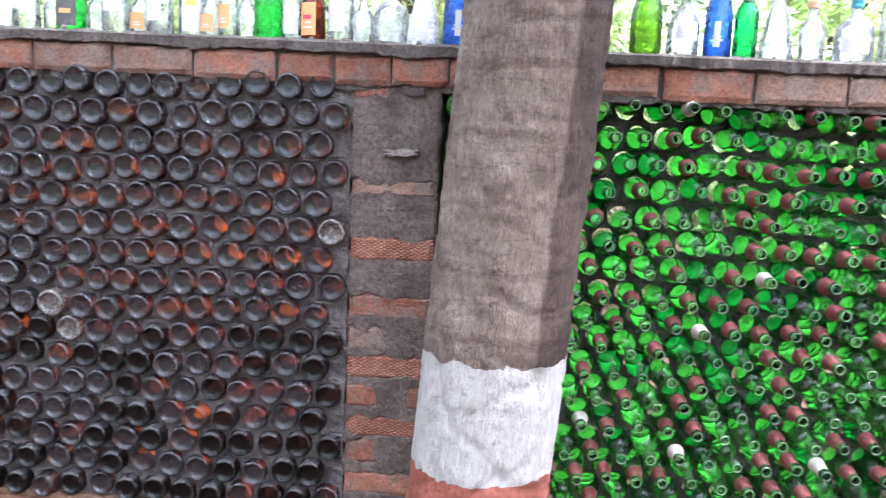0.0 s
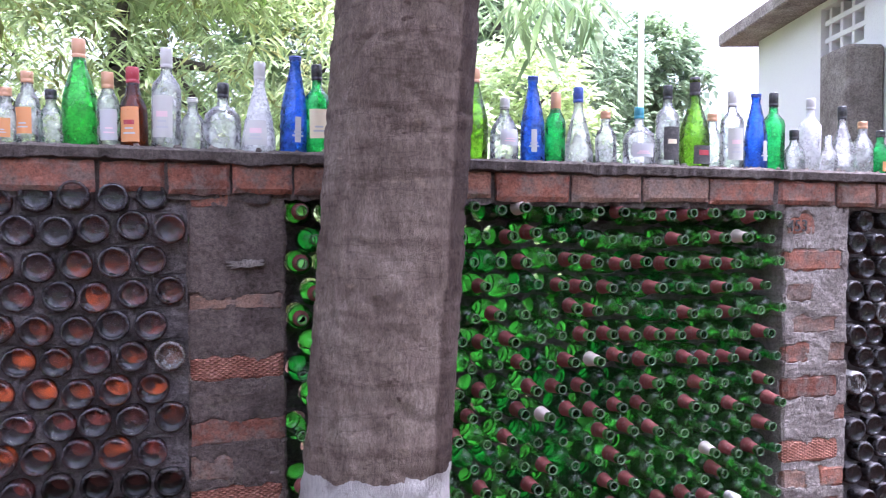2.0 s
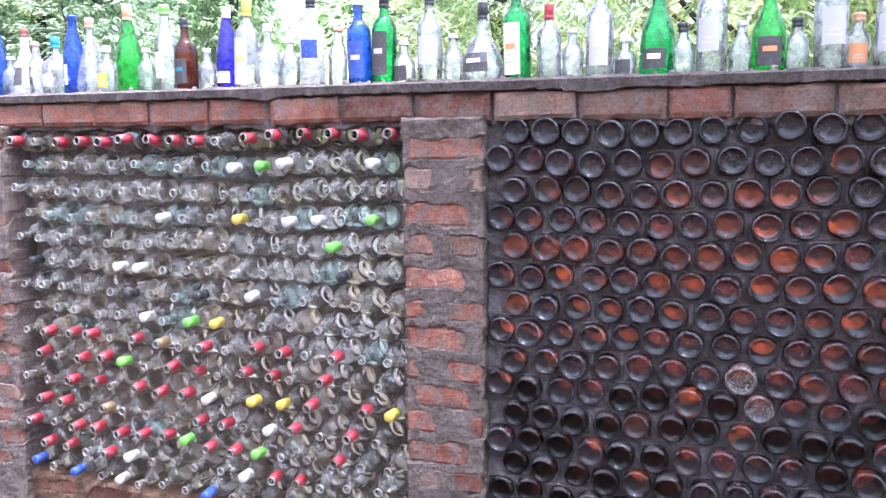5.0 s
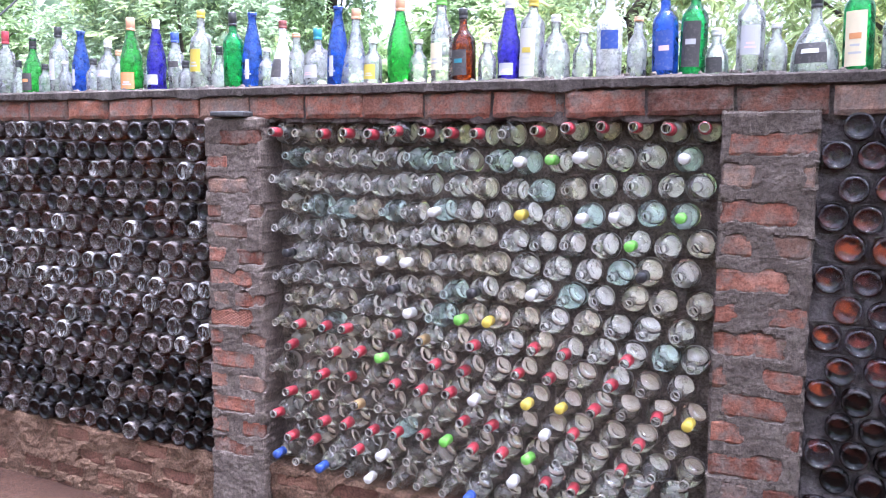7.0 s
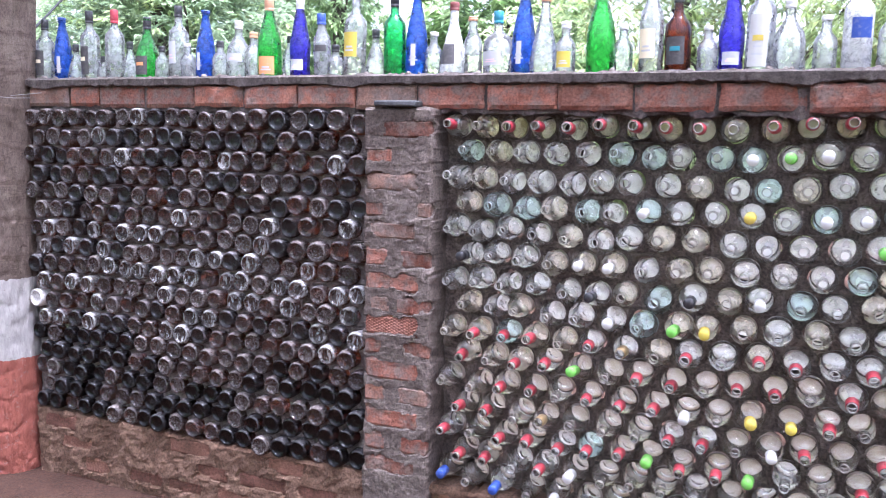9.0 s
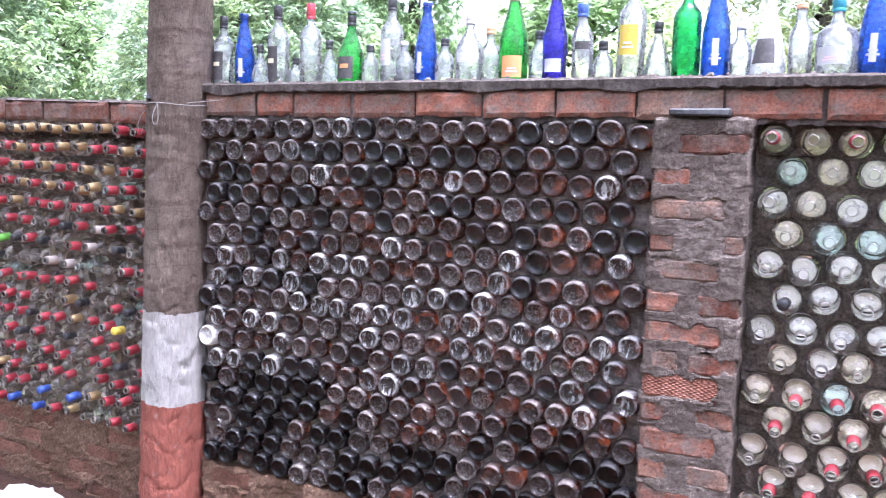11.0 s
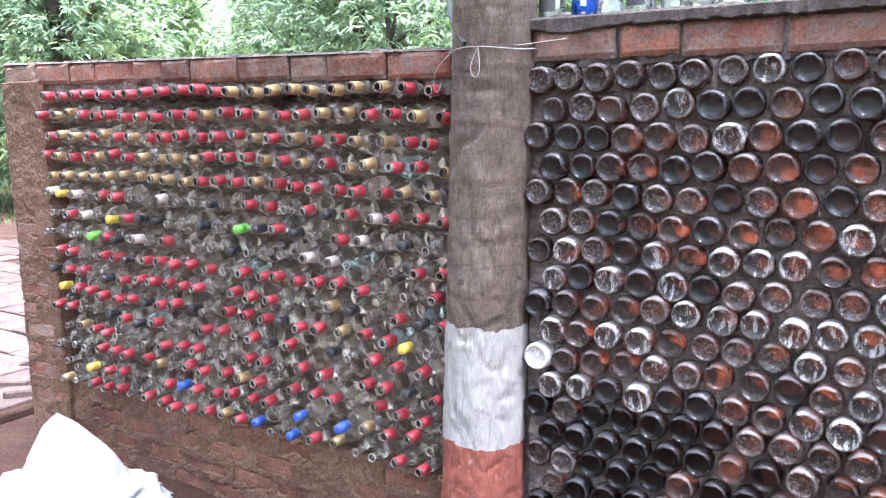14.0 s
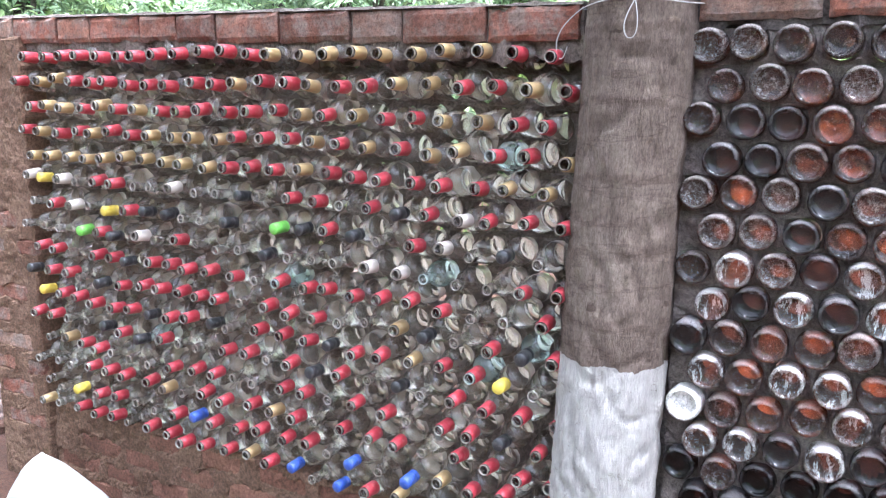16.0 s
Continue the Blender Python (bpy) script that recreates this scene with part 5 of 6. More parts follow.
# ---- bottles standing on the ledge ----
SHAPES = {
    "liquor": (0.037, [(0.0, 0.01), (0.85, 0.0), (1.0, 0.02), (1.0, 0.58), (0.93, 0.64), (0.6, 0.70), (0.40, 0.74), (0.36, 0.80), (0.36, 0.97), (0.30, 0.985)]),
    "slim": (0.029, [(0.0, 0.01), (0.85, 0.0), (1.0, 0.02), (1.0, 0.55), (0.9, 0.62), (0.55, 0.72), (0.45, 0.80), (0.45, 0.97), (0.35, 0.985)]),
    "small": (0.029, [(0.0, 0.01), (0.85, 0.0), (1.0, 0.03), (1.0, 0.50), (0.88, 0.60), (0.5, 0.70), (0.42, 0.76), (0.42, 0.96), (0.35, 0.98)]),
    "tiny": (0.030, [(0.0, 0.01), (0.85, 0.0), (1.0, 0.03), (0.98, 0.40), (0.8, 0.55), (0.48, 0.65), (0.40, 0.72), (0.40, 0.96), (0.3, 0.98)]),
    "squat": (0.049, [(0.0, 0.01), (0.85, 0.0), (1.0, 0.03), (1.0, 0.42), (0.92, 0.54), (0.62, 0.62), (0.32, 0.67), (0.27, 0.74), (0.27, 0.97), (0.22, 0.985)]),
    "taper": (0.037, [(0.0, 0.01), (0.88, 0.0), (1.0, 0.02), (1.0, 0.36), (0.96, 0.46), (0.8, 0.60), (0.6, 0.74), (0.42, 0.86), (0.36, 0.92), (0.42, 0.935), (0.42, 0.955), (0.36, 0.965), (0.34, 1.0), (0.25, 1.0)]),
    "flute": (0.042, [(0.0, 0.02), (0.88, 0.0), (1.0, 0.02), (1.0, 0.38), (0.92, 0.48), (0.72, 0.60), (0.48, 0.72), (0.36, 0.82), (0.34, 0.97), (0.28, 0.985)]),
    "cone": (0.044, [(0.0, 0.01), (0.9, 0.0), (1.0, 0.03), (0.97, 0.15), (0.8, 0.35), (0.55, 0.55), (0.36, 0.68), (0.30, 0.76), (0.30, 0.97), (0.24, 0.985)]),
    "beer": (0.033, [(0.0, 0.02), (0.88, 0.0), (1.0, 0.02), (1.0, 0.46), (0.92, 0.54), (0.6, 0.64), (0.48, 0.74), (0.42, 0.96), (0.36, 0.975)]),
    "champagne": (0.045, [(0.0, 0.03), (0.88, 0.0), (1.0, 0.02), (1.0, 0.34), (0.9, 0.46), (0.62, 0.60), (0.40, 0.70), (0.33, 0.78), (0.31, 0.93), (0.36, 0.94), (0.36, 0.96), (0.30, 1.0), (0.24, 1.0)]),
    "decanter": (0.060, [(0.0, 0.01), (0.9, 0.0), (1.0, 0.04), (0.97, 0.22), (0.8, 0.38), (0.5, 0.52), (0.28, 0.60), (0.22, 0.68), (0.22, 0.97), (0.18, 0.985)]),
    "jug": (0.043, [(0.0, 0.01), (0.88, 0.0), (1.0, 0.03), (1.0, 0.42), (0.88, 0.54), (0.55, 0.66), (0.32, 0.74), (0.30, 0.82), (0.36, 0.84), (0.30, 0.87), (0.30, 0.97), (0.24, 0.985)]),
    "wavy": (0.036, [(0.0, 0.01), (0.88, 0.0), (1.0, 0.02), (0.94, 0.15), (1.02, 0.35), (0.97, 0.48), (0.75, 0.60), (0.62, 0.72), (0.5, 0.80), (0.36, 0.90), (0.36, 0.97), (0.3, 0.985)]),
    "rum": (0.040, [(0.0, 0.01), (0.9, 0.0), (1.0, 0.02), (1.02, 0.50), (0.95, 0.60), (0.55, 0.68), (0.38, 0.74), (0.34, 0.80), (0.34, 0.97), (0.28, 0.985)]),
}
# shape, glass, cap colour, cap start, label colour, label span, words for the label, colour of a second patch
KINDS = {
    "small_black": ("small", S_CLEAR, "black", 0.82, None, None, "small clear glass bottle with black cap", None),
    "small_plain": ("small", S_CLEAR, "white", 0.90, None, None, "small clear glass bottle with pale cap", None),
    "small_gold": ("small", S_CLEAR, "copper", 0.86, None, None, "small clear glass bottle with gold cap", None),
    "small_orange": ("small", S_CLEAR, "copper", 0.84, "orange", (0.12, 0.45), "small clear bottle with torn orange label", None),
    "small_yellow": ("small", S_CLEAR, "white", 0.86, "yellow", (0.12, 0.42), "small clear bottle with yellow label", None),
    "small_green": ("small", S_GREEN, "black", 0.84, "orange", (0.08, 0.3), "small green glass bottle with black cap", None),
    "tiny": ("tiny", S_CLEAR, None, 0.9, None, None, "tiny open clear glass bottle", None),
    "tiny_black": ("tiny", S_CLEAR, "black", 0.76, None, None, "tiny clear glass bottle with black cap", None),
    "tiny_dark": ("tiny", S_CLEAR, "white", 0.84, "dark", (0.08, 0.4), "tiny clear glass bottle with dark label", None),
    "slim_gold": ("slim", S_CLEAR, "copper", 0.78, "grey", (0.1, 0.5), "slim clear bottle with gold cap and grey label", None),
    "slim_orange": ("slim", S_CLEAR, "copper", 0.84, "orange", (0.15, 0.5), "slim clear bottle with orange label", None),
    "slim_plain": ("slim", S_CLEAR, "copper", 0.92, None, None, "slim clear glass bottle without label", None),
    "slim_green": ("slim", S_GREEN, "copper", 0.72, None, None, "slim green glass bottle with copper cap", None),
    "slim_bluecap": ("slim", S_CLEAR, "blue", 0.82, "dark", (0.4, 0.5), "slim clear bottle with blue cap", None),
    "liquor_pinklabel": ("liquor", S_CLEAR, "white", 0.80, "white", (0.12, 0.52), "clear liquor bottle with white and pink label", "pink"),
    "liquor_label": ("liquor", S_CLEAR, "white", 0.80, "dark", (0.34, 0.44), "clear liquor bottle with dark lettering", None),
    "liquor_oval": ("jug", S_CLEAR, "white", 0.82, "grey", (0.25, 0.5), "clear squat liquor bottle with oval label", None),
    "liquor_dark": ("liquor", S_CLEAR, "black", 0.82, "dark", (0.08, 0.48), "clear liquor bottle with black label and cap", "cream"),
    "liquor_black": ("liquor", S_CLEAR, "black", 0.82, None, None, "clear liquor bottle with black cap", None),
    "liquor_tall": ("liquor", S_CLEAR, "black", 0.84, "grey", (0.2, 0.5), "tall clear liquor bottle with worn label", None),
    "liquor_grey": ("liquor", S_CLEAR, "grey", 0.84, "grey", (0.15, 0.5), "clear liquor bottle with grey label", None),
    "liquor_redcap": ("liquor", S_CLEAR, "red", 0.80, None, None, "clear liquor bottle with red cap", None),
    "liquor_frost": ("liquor", S_FROST, "white", 0.84, None, None, "frosted white liquor bottle", None),
    "liquor_green": ("liquor", S_GREEN, "black", 0.82, None, None, "green glass liquor bottle with dark cap", None),
    "liquor_greenyellow": ("liquor", S_GREEN, "black", 0.82, "cream", (0.18, 0.5), "green glass bottle with buff label", None),
    "liquor_greendark": ("liquor", S_GREEN, "black", 0.82, "dark", (0.10, 0.56), "green glass bottle with black label", "grey"),
    "liquor_greencream": ("liquor", S_GREEN, "black", 0.80, "cream", (0.05, 0.56), "green glass bottle with long cream label", "orange"),
    "liquor_blue": ("liquor", S_BLUE, "white", 0.90, "blue", (0.08, 0.5), "blue glass bottle with round red-ringed label", "pink"),
    "liquor_yellow": ("liquor", S_CLEAR, "yellow", 0.80, "white", (0.05, 0.56), "clear bottle with white label and yellow cap", "yellow"),
    "liquor_yellowlabel": ("liquor", S_CLEAR, "yellow", 0.90, "yellow", (0.22, 0.5), "clear bottle with yellow label and cap", None),
    "liquor_greencap": ("slim", S_CLEAR, "green", 0.88, "cream", (0.15, 0.45), "clear slender bottle with green cap", None),
    "liquor_bluelabel": ("liquor", S_FROST, "black", 0.88, "blue", (0.32, 0.52), "frosted clear bottle with blue label", None),
    "squat_black": ("squat", S_CLEAR, "black", 0.78, None, None, "squat pebbled clear bottle with black cap", None),
    "squat_teal": ("squat", S_CLEAR, "teal", 0.80, "grey", (0.14, 0.36), "squat clear bottle with grey label and teal cap", None),
    "squat_oval": ("jug", S_CLEAR, "white", 0.85, "grey", (0.28, 0.42), "clear bottle with small oval label", None),
    "cone_white": ("cone", S_FROST, "white", 0.80, "white", (0.08, 0.35), "opaque white conical bottle with pale label", "pink"),
    "cone_bluecap": ("cone", S_CLEAR, "blue", 0.80, None, None, "clear conical bottle with blue cap", None),
    "cone_black": ("cone", S_CLEAR, "black", 0.80, None, None, "clear conical bottle with black cap", None),
    "cone_gold": ("cone", S_CLEAR, "copper", 0.86, None, None, "clear conical bottle with gold cap", None),
    "cone_pattern": ("cone", S_FROST, "rust", 0.88, "dark", (0.15, 0.42), "white bottle with dark broken pattern", None),
    "taper_blue": ("taper", S_BLUE, "blue", 0.965, "white", (0.12, 0.38), "tall cobalt blue bottle with white lettering", None),
    "taper_green": ("champagne", S_LIME, "black", 0.80, "dark", (0.06, 0.36), "frosted green bottle with dark label", "orange"),
    "flute_green": ("flute", S_LIME, "copper", 0.82, None, None, "frosted green tapering bottle with gold foil", None),
    "flute_label": ("flute", S_LIME, "copper", 0.82, "orange", (0.03, 0.25), "frosted green tapering bottle with orange label", None),
    "flute_olive": ("flute", S_OLIVE, "copper", 0.84, None, None, "olive green wine bottle with gold foil", None),
    "beer_brown": ("beer", S_BROWN, "red", 0.80, "orange", (0.08, 0.50), "brown beer bottle with red and gold label", "red"),
    "champagne": ("champagne", S_OLIVE, "dark", 0.80, "dark", (0.04, 0.24), "dark green sparkling wine bottle with red label", "red"),
    "champ_label": ("champagne", S_GREEN, "black", 0.78, "dark", (0.06, 0.26), "green glass bottle with dark label", "cream"),
    "decanter": ("decanter", S_CLEAR, "black", 0.78, "dark", (0.10, 0.34), "broad clear decanter with broken dark pattern", "white"),
    "jug_clear": ("jug", S_CLEAR, "white", 0.88, None, None, "clear jug-shaped liquor bottle", None),
    "wavy_violet": ("wavy", S_VIOLET, "white", 0.86, "grey", (0.08, 0.22), "violet blue wavy bottle with white neck foil", None),
    "rum_brown": ("rum", S_BROWN, "black", 0.86, "dark", (0.10, 0.44), "brown rum bottle with dark label", "teal"),
}


def profile_radius(prof, f):
    for (r0, a0), (r1, a1) in zip(prof[1:], prof[2:]):
        if a0 <= f <= a1:
            return r0 + (r1 - r0) * (f - a0) / max(1e-6, a1 - a0)
    return prof[-1][0]


def label_mesh(name, prof, radius, h, f0, f1, half, mat, proud=0.0008, turn=0.0):
    verts, faces = [], []
    n, rows = 10, 4
    for j in range(rows + 1):
        f = f0 + (f1 - f0) * j / rows
        r = profile_radius(prof, f) * radius + proud
        for k in range(n + 1):
            t = -math.pi / 2 + turn + half * (2 * k / n - 1)
            verts.append((r * math.cos(t), r * math.sin(t), f * h))
    for j in range(rows):
        for k in range(n):
            a = j * (n + 1) + k
            faces.append((a, a + 1, a + n + 2, a + n + 1))
    return mesh_from(name, verts, faces, mat)


def ledge_bottle(kind, x, h, y, turn, seed):
    shape, gl, cap, cap_from, lab, span, text, second = KINDS[kind]
    radius, prof = SHAPES[shape]
    radius *= 0.55 + 0.45 * h / {"small": 0.135, "tiny": 0.11, "slim": 0.19, "squat": 0.185, "beer": 0.2, "decanter": 0.22, "jug": 0.2, "cone": 0.23}.get(shape, 0.27)
    root = tagged(new("bottle"), text + " on the ledge", "bottle", "bottles on the ledge")
    tip = random.Random(seed)
    root.matrix_basis = pose(x, y, shelf_z(x) - 0.002, tip.uniform(-1.5, 1.5), tip.uniform(-1.5, 1.5), 0)
    part("glass", lathe("glass", [(r * radius, a * h) for r, a in prof], gl, 20, "Z"), root)
    if cap:
        top, rc = h * 0.995, profile_radius(prof, 0.93) * radius + 0.0018
        lo = cap_from * h
        part("cap", lathe("cap", [(rc * 0.96, lo), (rc, lo + 0.002), (rc, lo + 0.008), (rc * 0.94, lo + 0.009), (rc, lo + 0.011), (rc, top - 0.003), (rc * 0.9, top), (0.0, top + 0.0005)], CAPS[cap], 14, "Z"), root)
    if lab:
        l = part("label", label_mesh("label", prof, radius, h, span[0], span[1], 0.72 if kind != "taper_blue" else 0.22, CAPS[lab], 0.0008, turn), root)
        if second:
            mid = 0.5 * (span[0] + span[1])
            part("print", label_mesh("print", prof, radius, h, mid - 0.005, mid + 0.05, 0.38, CAPS[second], 0.0016, turn), l)
        if lab not in ("dark", "blue"):
            for k in range(2):
                f = span[0] + (span[1] - span[0]) * (0.22 + 0.14 * k)
                part("lettering", label_mesh("lettering", prof, radius, h, f, f + 0.02, 0.42 - 0.12 * k, CAPS["grey" if lab != "grey" else "pink"], 0.0013, turn), l)


LEDGE = (
    [("liquor_label", 1.812, 0.28), ("small_green", 1.748, 0.15), ("small_gold", 1.668, 0.175), ("cone_black", 1.605, 0.225), ("tiny", 1.527, 0.125), ("liquor_frost", 1.455, 0.24), ("tiny_black", 1.393, 0.135), ("liquor_green", 1.33, 0.255), ("taper_blue", 1.25, 0.24), ("liquor_pinklabel", 1.171, 0.25), ("small_gold", 1.096, 0.175), ("champagne", 1.022, 0.28), ("liquor_dark", 0.927, 0.25), ("squat_teal", 0.829, 0.178), ("small_gold", 0.736, 0.165), ("cone_bluecap", 0.645, 0.232), ("slim_green", 0.562, 0.21), ("taper_blue", 0.493, 0.25), ("liquor_oval", 0.402, 0.185), ("flute_olive", 0.304, 0.26)],
    [("beer_brown", -0.051, 0.2), ("liquor_greenyellow", -0.131, 0.24), ("taper_blue", -0.197, 0.255), ("cone_white", -0.286, 0.24), ("squat_black", -0.378, 0.182), ("small_plain", -0.448, 0.137), ("liquor_pinklabel", -0.515, 0.262), ("beer_brown", -0.59, 0.207), ("slim_gold", -0.65, 0.19), ("flute_green", -0.714, 0.268), ("small_black", -0.778, 0.14), ("slim_orange", -0.831, 0.182), ("small_orange", -0.88, 0.139), ("liquor_yellow", -0.94, 0.283), ("liquor_grey", -1.021, 0.247), ("small_orange", -1.09, 0.135), ("liquor_tall", -1.146, 0.288), ("small_black", -1.22, 0.133), ("taper_green", -1.284, 0.231), ("small_plain", -1.349, 0.132)],
    [("liquor_tall", -1.417, 0.276), ("small_black", -1.486, 0.134), ("champ_label", -1.552, 0.253), ("tiny_dark", -1.631, 0.106), ("liquor_pinklabel", -1.703, 0.265), ("small_plain", -1.77, 0.132), ("liquor_redcap", -1.836, 0.2), ("liquor_greencream", -1.921, 0.27), ("decanter", -2.023, 0.217), ("small_plain", -2.118, 0.139), ("liquor_tall", -2.183, 0.259), ("tiny_dark", -2.271, 0.134), ("liquor_greendark", -2.336, 0.271), ("liquor_blue", -2.409, 0.258), ("slim_plain", -2.495, 0.178), ("liquor_bluelabel", -2.571, 0.266), ("small_plain", -2.648, 0.15), ("jug_clear", -2.737, 0.199), ("liquor_yellow", -2.816, 0.281), ("wavy_violet", -2.891, 0.26)],
    [("small_plain", -2.952, 0.132), ("rum_brown", -3.034, 0.232), ("liquor_greencap", -3.11, 0.278), ("small_plain", -3.193, 0.142), ("flute_green", -3.258, 0.286), ("small_yellow", -3.37, 0.16), ("cone_gold", -3.44, 0.257), ("taper_blue", -3.505, 0.264), ("squat_teal", -3.585, 0.2), ("slim_plain", -3.67, 0.185), ("cone_pattern", -3.748, 0.237), ("small_plain", -3.818, 0.144), ("taper_blue", -3.88, 0.27), ("liquor_green", -3.955, 0.275), ("cone_black", -4.033, 0.16), ("liquor_yellowlabel", -4.105, 0.29), ("tiny_black", -4.182, 0.11), ("slim_bluecap", -4.25, 0.222), ("wavy_violet", -4.325, 0.27), ("small_black", -4.385, 0.15)],
    [("flute_label", -4.455, 0.285), ("small_gold", -4.535, 0.165), ("squat_oval", -4.615, 0.21), ("small_black", -4.7, 0.14), ("taper_blue", -4.765, 0.25), ("small_plain", -4.825, 0.13), ("liquor_tall", -4.884, 0.275), ("small_black", -4.962, 0.125), ("taper_green", -5.042, 0.238), ("cone_black", -5.12, 0.146), ("liquor_redcap", -5.197, 0.272), ("tiny_black", -5.27, 0.094), ("liquor_dark", -5.352, 0.276), ("cone_black", -5.432, 0.146), ("taper_blue", -5.502, 0.251), ("liquor_dark", -5.59, 0.248)],
)
rnd_ledge = random.Random(14)
count = 0
for run in LEDGE:
    for kind, x, h in run:
        count += 1
        ledge_bottle(kind, x, h, 2.205 + rnd_ledge.uniform(-0.015, 0.02), rnd_ledge.uniform(-0.35, 0.35), count)

# mortar crumbs left on the ledge
for run in range(5):
    rc = random.Random(80 + run)
    bmc = bmesh.new()
    for k in range(60):
        cx = 1.9 - 1.5 * run - rc.uniform(0, 1.5)
        m = pose(cx, 2.205 + rc.uniform(-0.07, 0.03), shelf_z(cx) + 0.002, rc.uniform(0, 90), rc.uniform(0, 90), rc.uniform(0, 90))
        r = bmesh.ops.create_icosphere(bmc, subdivisions=1, radius=rc.uniform(0.003, 0.011), matrix=m)
        for v in r["verts"]:
            v.co += Vector((rc.uniform(-1, 1), rc.uniform(-1, 1), rc.uniform(-1, 1))) * 0.0015
    me = bpy.data.meshes.new("crumbs")
    bmc.to_mesh(me)
    bmc.free()
    me.materials.append(MORTAR)
    tagged(new("mortar_crumbs", me), "dry mortar crumbs scattered on the ledge", "crumbs", kind="stuff")

# slate tile over a pillar
slate = tagged(new("slate_tile", box_mesh("slate_tile", 0.15, 0.07, 0.018, SLATE, 0.004, 0.002, 4)), "thin black slate wedged over the pillar", "tile")
slate.matrix_basis = pose(-3.892, 2.115, 1.5045, 0, 1.0, 0)

# ---- string round the slim trunk, cable ----
string_knot = tagged(new("string_tie"), "pale string tied round the slim trunk", "string")
ring = [(-5.722 + 0.122 * math.cos(t), 2.125 + 0.122 * math.sin(t), 1.548 + 0.004 * math.sin(3 * t)) for t in [2 * math.pi * k / 24 for k in range(25)]]
part("loop", tube("loop", ring, 0.0013, STRING), string_knot)
part("loop", tube("loop", [(-5.70, 1.998, 1.548), (-5.72, 1.990, 1.51), (-5.715, 1.992, 1.475), (-5.695, 1.992, 1.475), (-5.69, 1.992, 1.51), (-5.70, 1.998, 1.546)], 0.0011, STRING), string_knot)
part("tail", tube("tail", [(-5.62, 2.06, 1.553), (-5.56, 2.09, 1.560), (-5.50, 2.105, 1.566)], 0.0012, STRING), string_knot)
part("tail", tube("tail", [(-5.84, 2.10, 1.55), (-5.88, 2.09, 1.52), (-5.90, 2.09, 1.47), (-5.88, 2.09, 1.43), (-5.87, 2.09, 1.47)], 0.0012, STRING), string_knot)
tagged(new("cable", tube("cable", [(-5.74, 2.0, 1.56), (-5.80, 2.05, 1.60), (-5.98, 2.3, 1.72), (-6.5, 3.2, 2.25), (-7.6, 5.2, 3.6)], 0.006, CABLE, 8)), "thin black cable slung up to the trees", "cable")


# ---- sack, spare bottles, bricks and paving by the end pillar ----
def sack(label, at, size, seed, turn, tent=0.0, printed=False):
    """A slack woven sack: flat below, with sharp folds and a drawn-up corner; printed: faded lettering as bars and a ring."""
    bm = bmesh.new()
    bmesh.ops.create_icosphere(bm, subdivisions=6, radius=1.0)
    ways = {}
    for v in bm.verts:
        d = v.co.normalized()
        ways[v.index] = d
        fold = 1 - abs(noise.noise(d * 1.9 + Vector((0, seed, 0)))) * 2.2
        crease = 1 - abs(noise.noise(d * 4.6 + Vector((0, 0, seed)))) * 2.4
        fine = 1 - abs(noise.noise(d * 11 + Vector((seed, 0, 0)))) * 2.4
        s = 0.92 + 0.16 * noise.noise(d * 1.3 + Vector((seed, 0, 0))) + 0.13 * max(-0.5, fold) + 0.05 * max(-0.6, crease) + 0.012 * max(-0.6, fine)
        flat = Vector((math.copysign(abs(d.x) ** 0.75, d.x), math.copysign(abs(d.y) ** 0.75, d.y), d.z)) * s
        peak = tent * max(0.0, 1 - math.hypot(d.x * 2.1 + 0.1, d.y * 2.2)) ** 0.85 if d.z > 0 else 0.0
        v.co = Vector((flat.x * size[0], flat.y * size[1], (max(-0.3, flat.z) + 0.3 + peak) * size[2]))
    me = bpy.data.meshes.new("sack")
    bm.to_mesh(me)
    me.materials.append(CLOTH)
    me.polygons.foreach_set("use_smooth", [True] * len(me.polygons))
    sk = tagged(new("sack"), label, "sack", "sacks by the wall")
    sk.matrix_basis = pose(*at, 0, 0, turn)
    cloth = part("cloth", me, sk)
    if printed:
        bm.normal_update()
        verts, faces = [], []
        for f in bm.faces:
            d = sum((ways[v.index] for v in f.verts), Vector()) / 3
            if d.y > 0.2 or d.z < 0.05:
                continue
            a, b = math.atan2(d.x, -d.y) - 0.45, d.z
            ring = 0.10 < math.hypot((a - 0.05) * 0.8, b - 0.62) < 0.17 and a < 0.14
            bar = abs(b - 0.36) < 0.055 and -0.75 < a < 0.25 and math.sin(a * 34) > -0.1
            low = abs(b - 0.20) < 0.03 and -0.9 < a < 0.1 and math.sin(a * 47) > -0.2
            if ring or bar or low:
                faces.append(tuple(range(len(verts), len(verts) + 3)))
                verts += [v.co + v.normal * 0.0015 for v in f.verts]
        part("print", mesh_from("print", verts, faces, PRINT), cloth, None, "faded dark blue-grey print")
    bm.free()
    return sk


sack("crumpled white woven plastic sack with dark print", (-7.24, 1.75, -0.045), (0.36, 0.18, 0.13), 3.0, 22, 1.75, True)
sack("white woven sack slumped on the soil", (-6.98, 1.66, -0.045), (0.22, 0.16, 0.145), 8.0, 10, 0.3)
sack("white woven sack lying near the slim trunk", (-5.97, 1.66, -0.045), (0.24, 0.15, 0.185), 5.0, -15, 0.1)


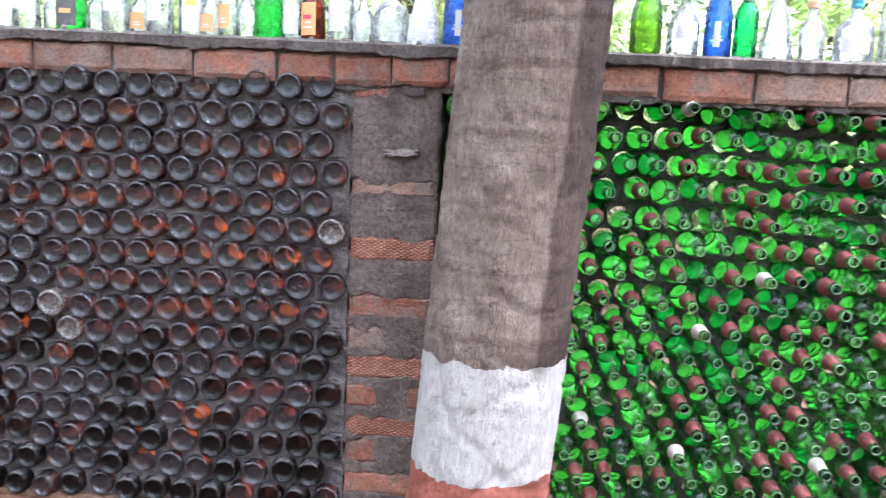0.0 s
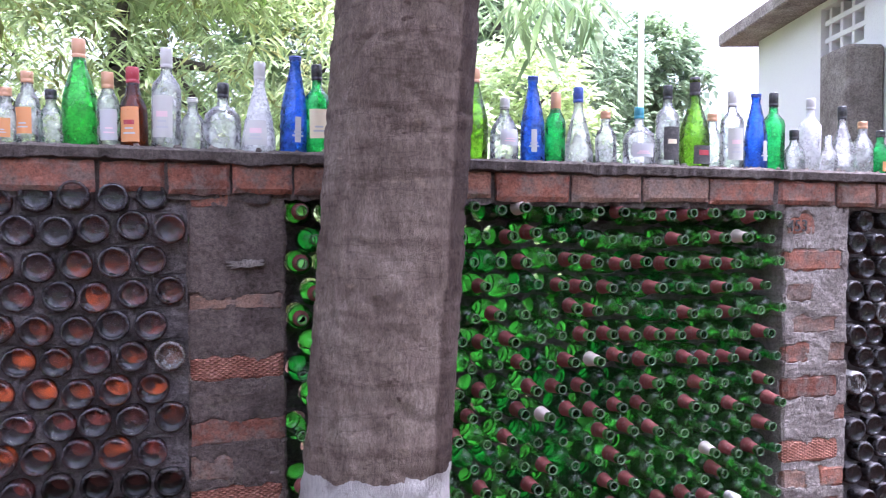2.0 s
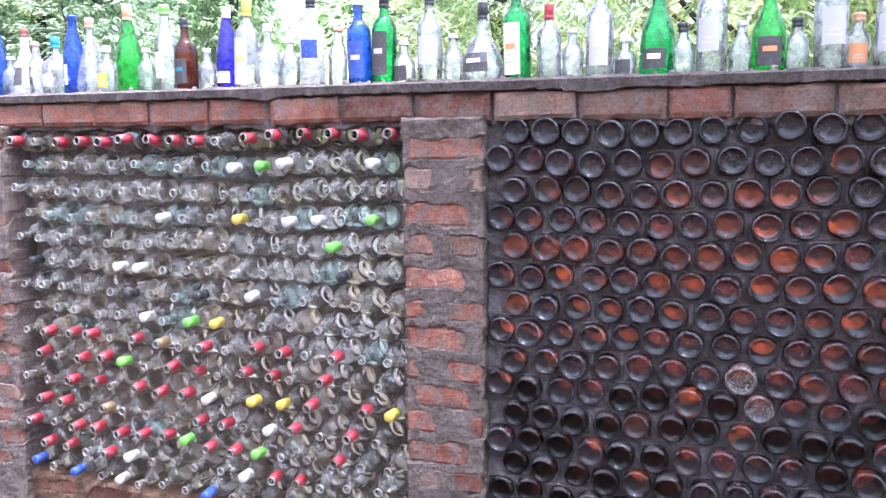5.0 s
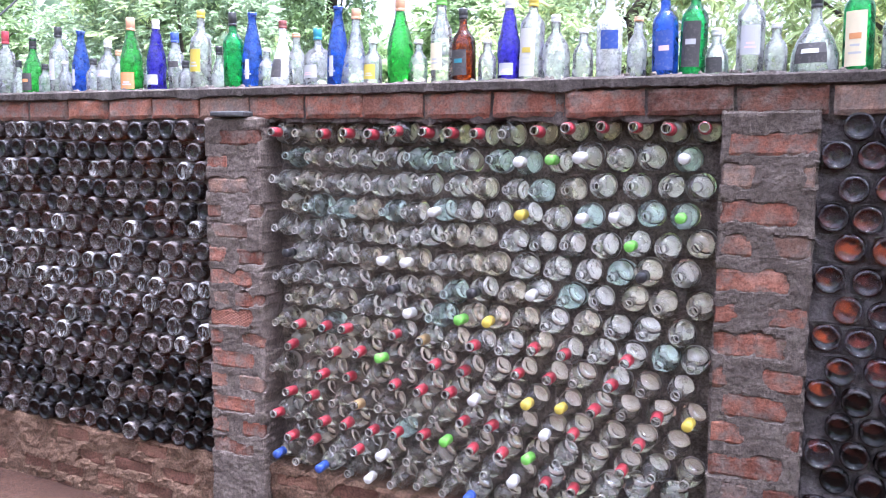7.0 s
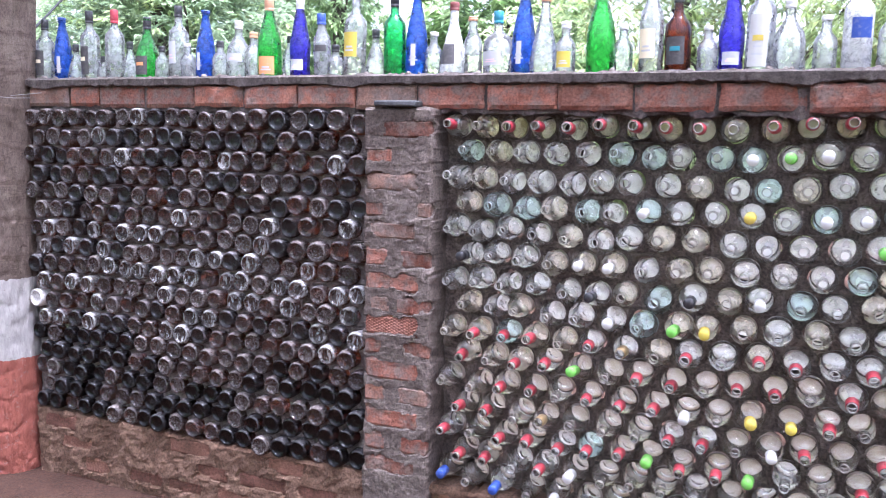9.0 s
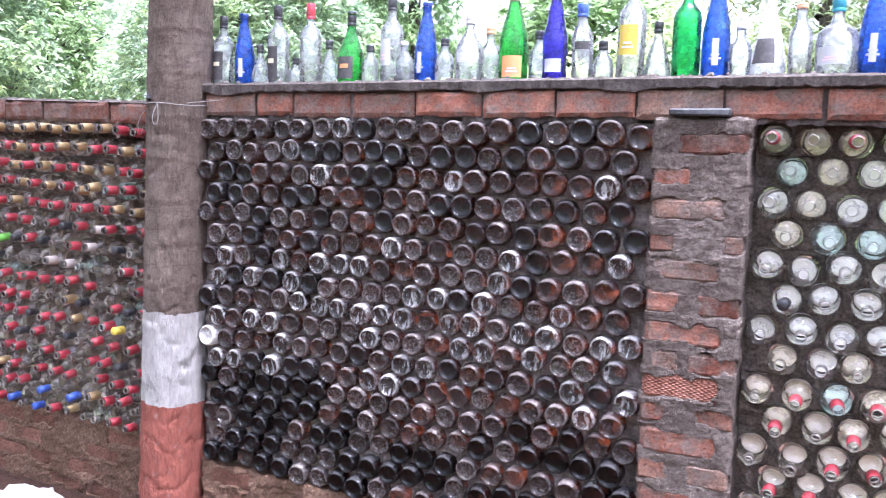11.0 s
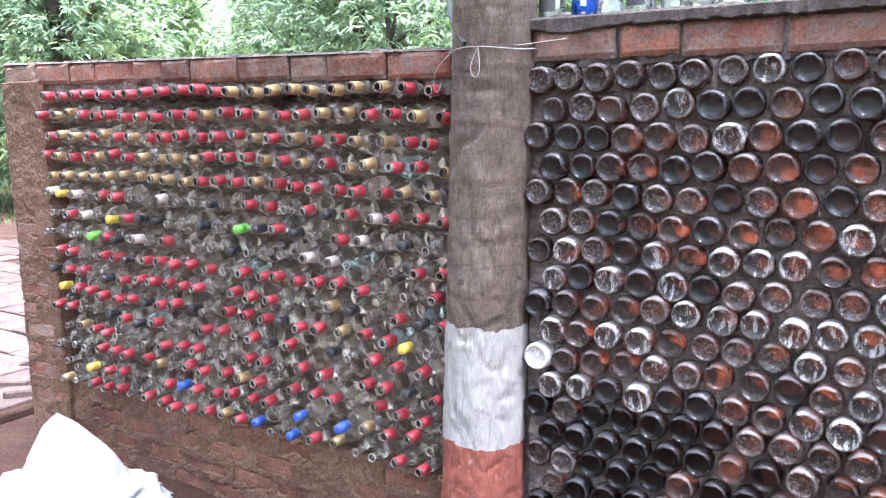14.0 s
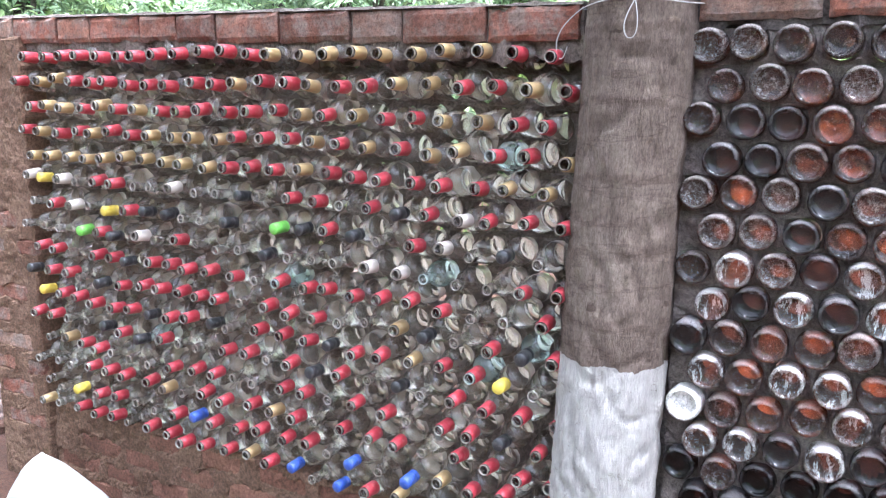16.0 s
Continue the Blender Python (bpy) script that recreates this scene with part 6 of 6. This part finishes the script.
def spare_bottle(at, turn, topping_kind):
    b = tagged(new("bottle"), "clear bottle with red foil lying on soil", "bottle", "spare bottles on the ground")
    b.matrix_basis = pose(*at, 2, 0, turn)
    part("glass", REDS[0], b)
    part("sleeve", SLEEVE[topping_kind], b)


for k, (x, y, t) in enumerate(((-6.86, 1.86, 300), (-6.62, 1.72, 285), (-6.52, 1.86, 255))):
    spare_bottle((x, y, ground_z(y) + 0.030), t, "red")


def paving():
    rp = random.Random(61)
    p = tagged(new("pavement", box_mesh("pavement", 6.0, 4.2, 0.05, SOIL, 0.01)), "dusty pale brick paving beyond the end pillar", "pavement", kind="structure")
    p.matrix_basis = pose(-11.4, 4.2, -0.045)
    shared = [box_mesh("paver", 0.29, 0.29, 0.06, PAVER, 0.006, 0.004, 300 + k) for k in range(5)]
    for i in range(19):
        for j in range(14):
            if rp.random() < 0.95:
                part("paver", rp.choice(shared), p, pose(2.80 - 0.305 * i + (0.1 if j % 2 else 0), -1.95 + 0.30 * j, 0.012 + rp.uniform(-0.006, 0.006), rp.uniform(-1.5, 1.5), rp.uniform(-1.5, 1.5), rp.uniform(-2, 2)))


paving()
for k in range(14):
    rb = random.Random(900 + k)
    lb = tagged(new("loose_brick", box_mesh("loose_brick", 0.22, 0.11, 0.07, PAVER if k % 3 else BRICK_DULL, 0.008, 0.006, 700 + k)), "loose dusty brick lying by the end pillar", "brick", "loose bricks by the pillar")
    lb.matrix_basis = pose(-8.15 - rb.uniform(0, 0.9), 2.15 + rb.uniform(-0.1, 0.9), -0.035 + rb.uniform(0, 0.03), rb.uniform(-6, 6), rb.uniform(-6, 6), rb.uniform(0, 180))


def grass_patch():
    rg = np.random.default_rng(5)
    verts, faces = [], []
    for _ in range(9000):
        x, y = rg.uniform(-24, -9), rg.uniform(6.4, 13)
        a, h = rg.uniform(0, 6.28), rg.uniform(0.05, 0.14)
        dx, dy = math.cos(a) * 0.012, math.sin(a) * 0.012
        n = len(verts)
        verts += [(x - dx, y - dy, -0.01), (x + dx, y + dy, -0.01), (x + dy * 3, y - dx * 3, h)]
        faces.append((n, n + 1, n + 2))
    tagged(new("grass", mesh_from("grass", verts, faces, GRASS)), "fresh green grass beyond the paving", "grass", kind="stuff")


grass_patch()
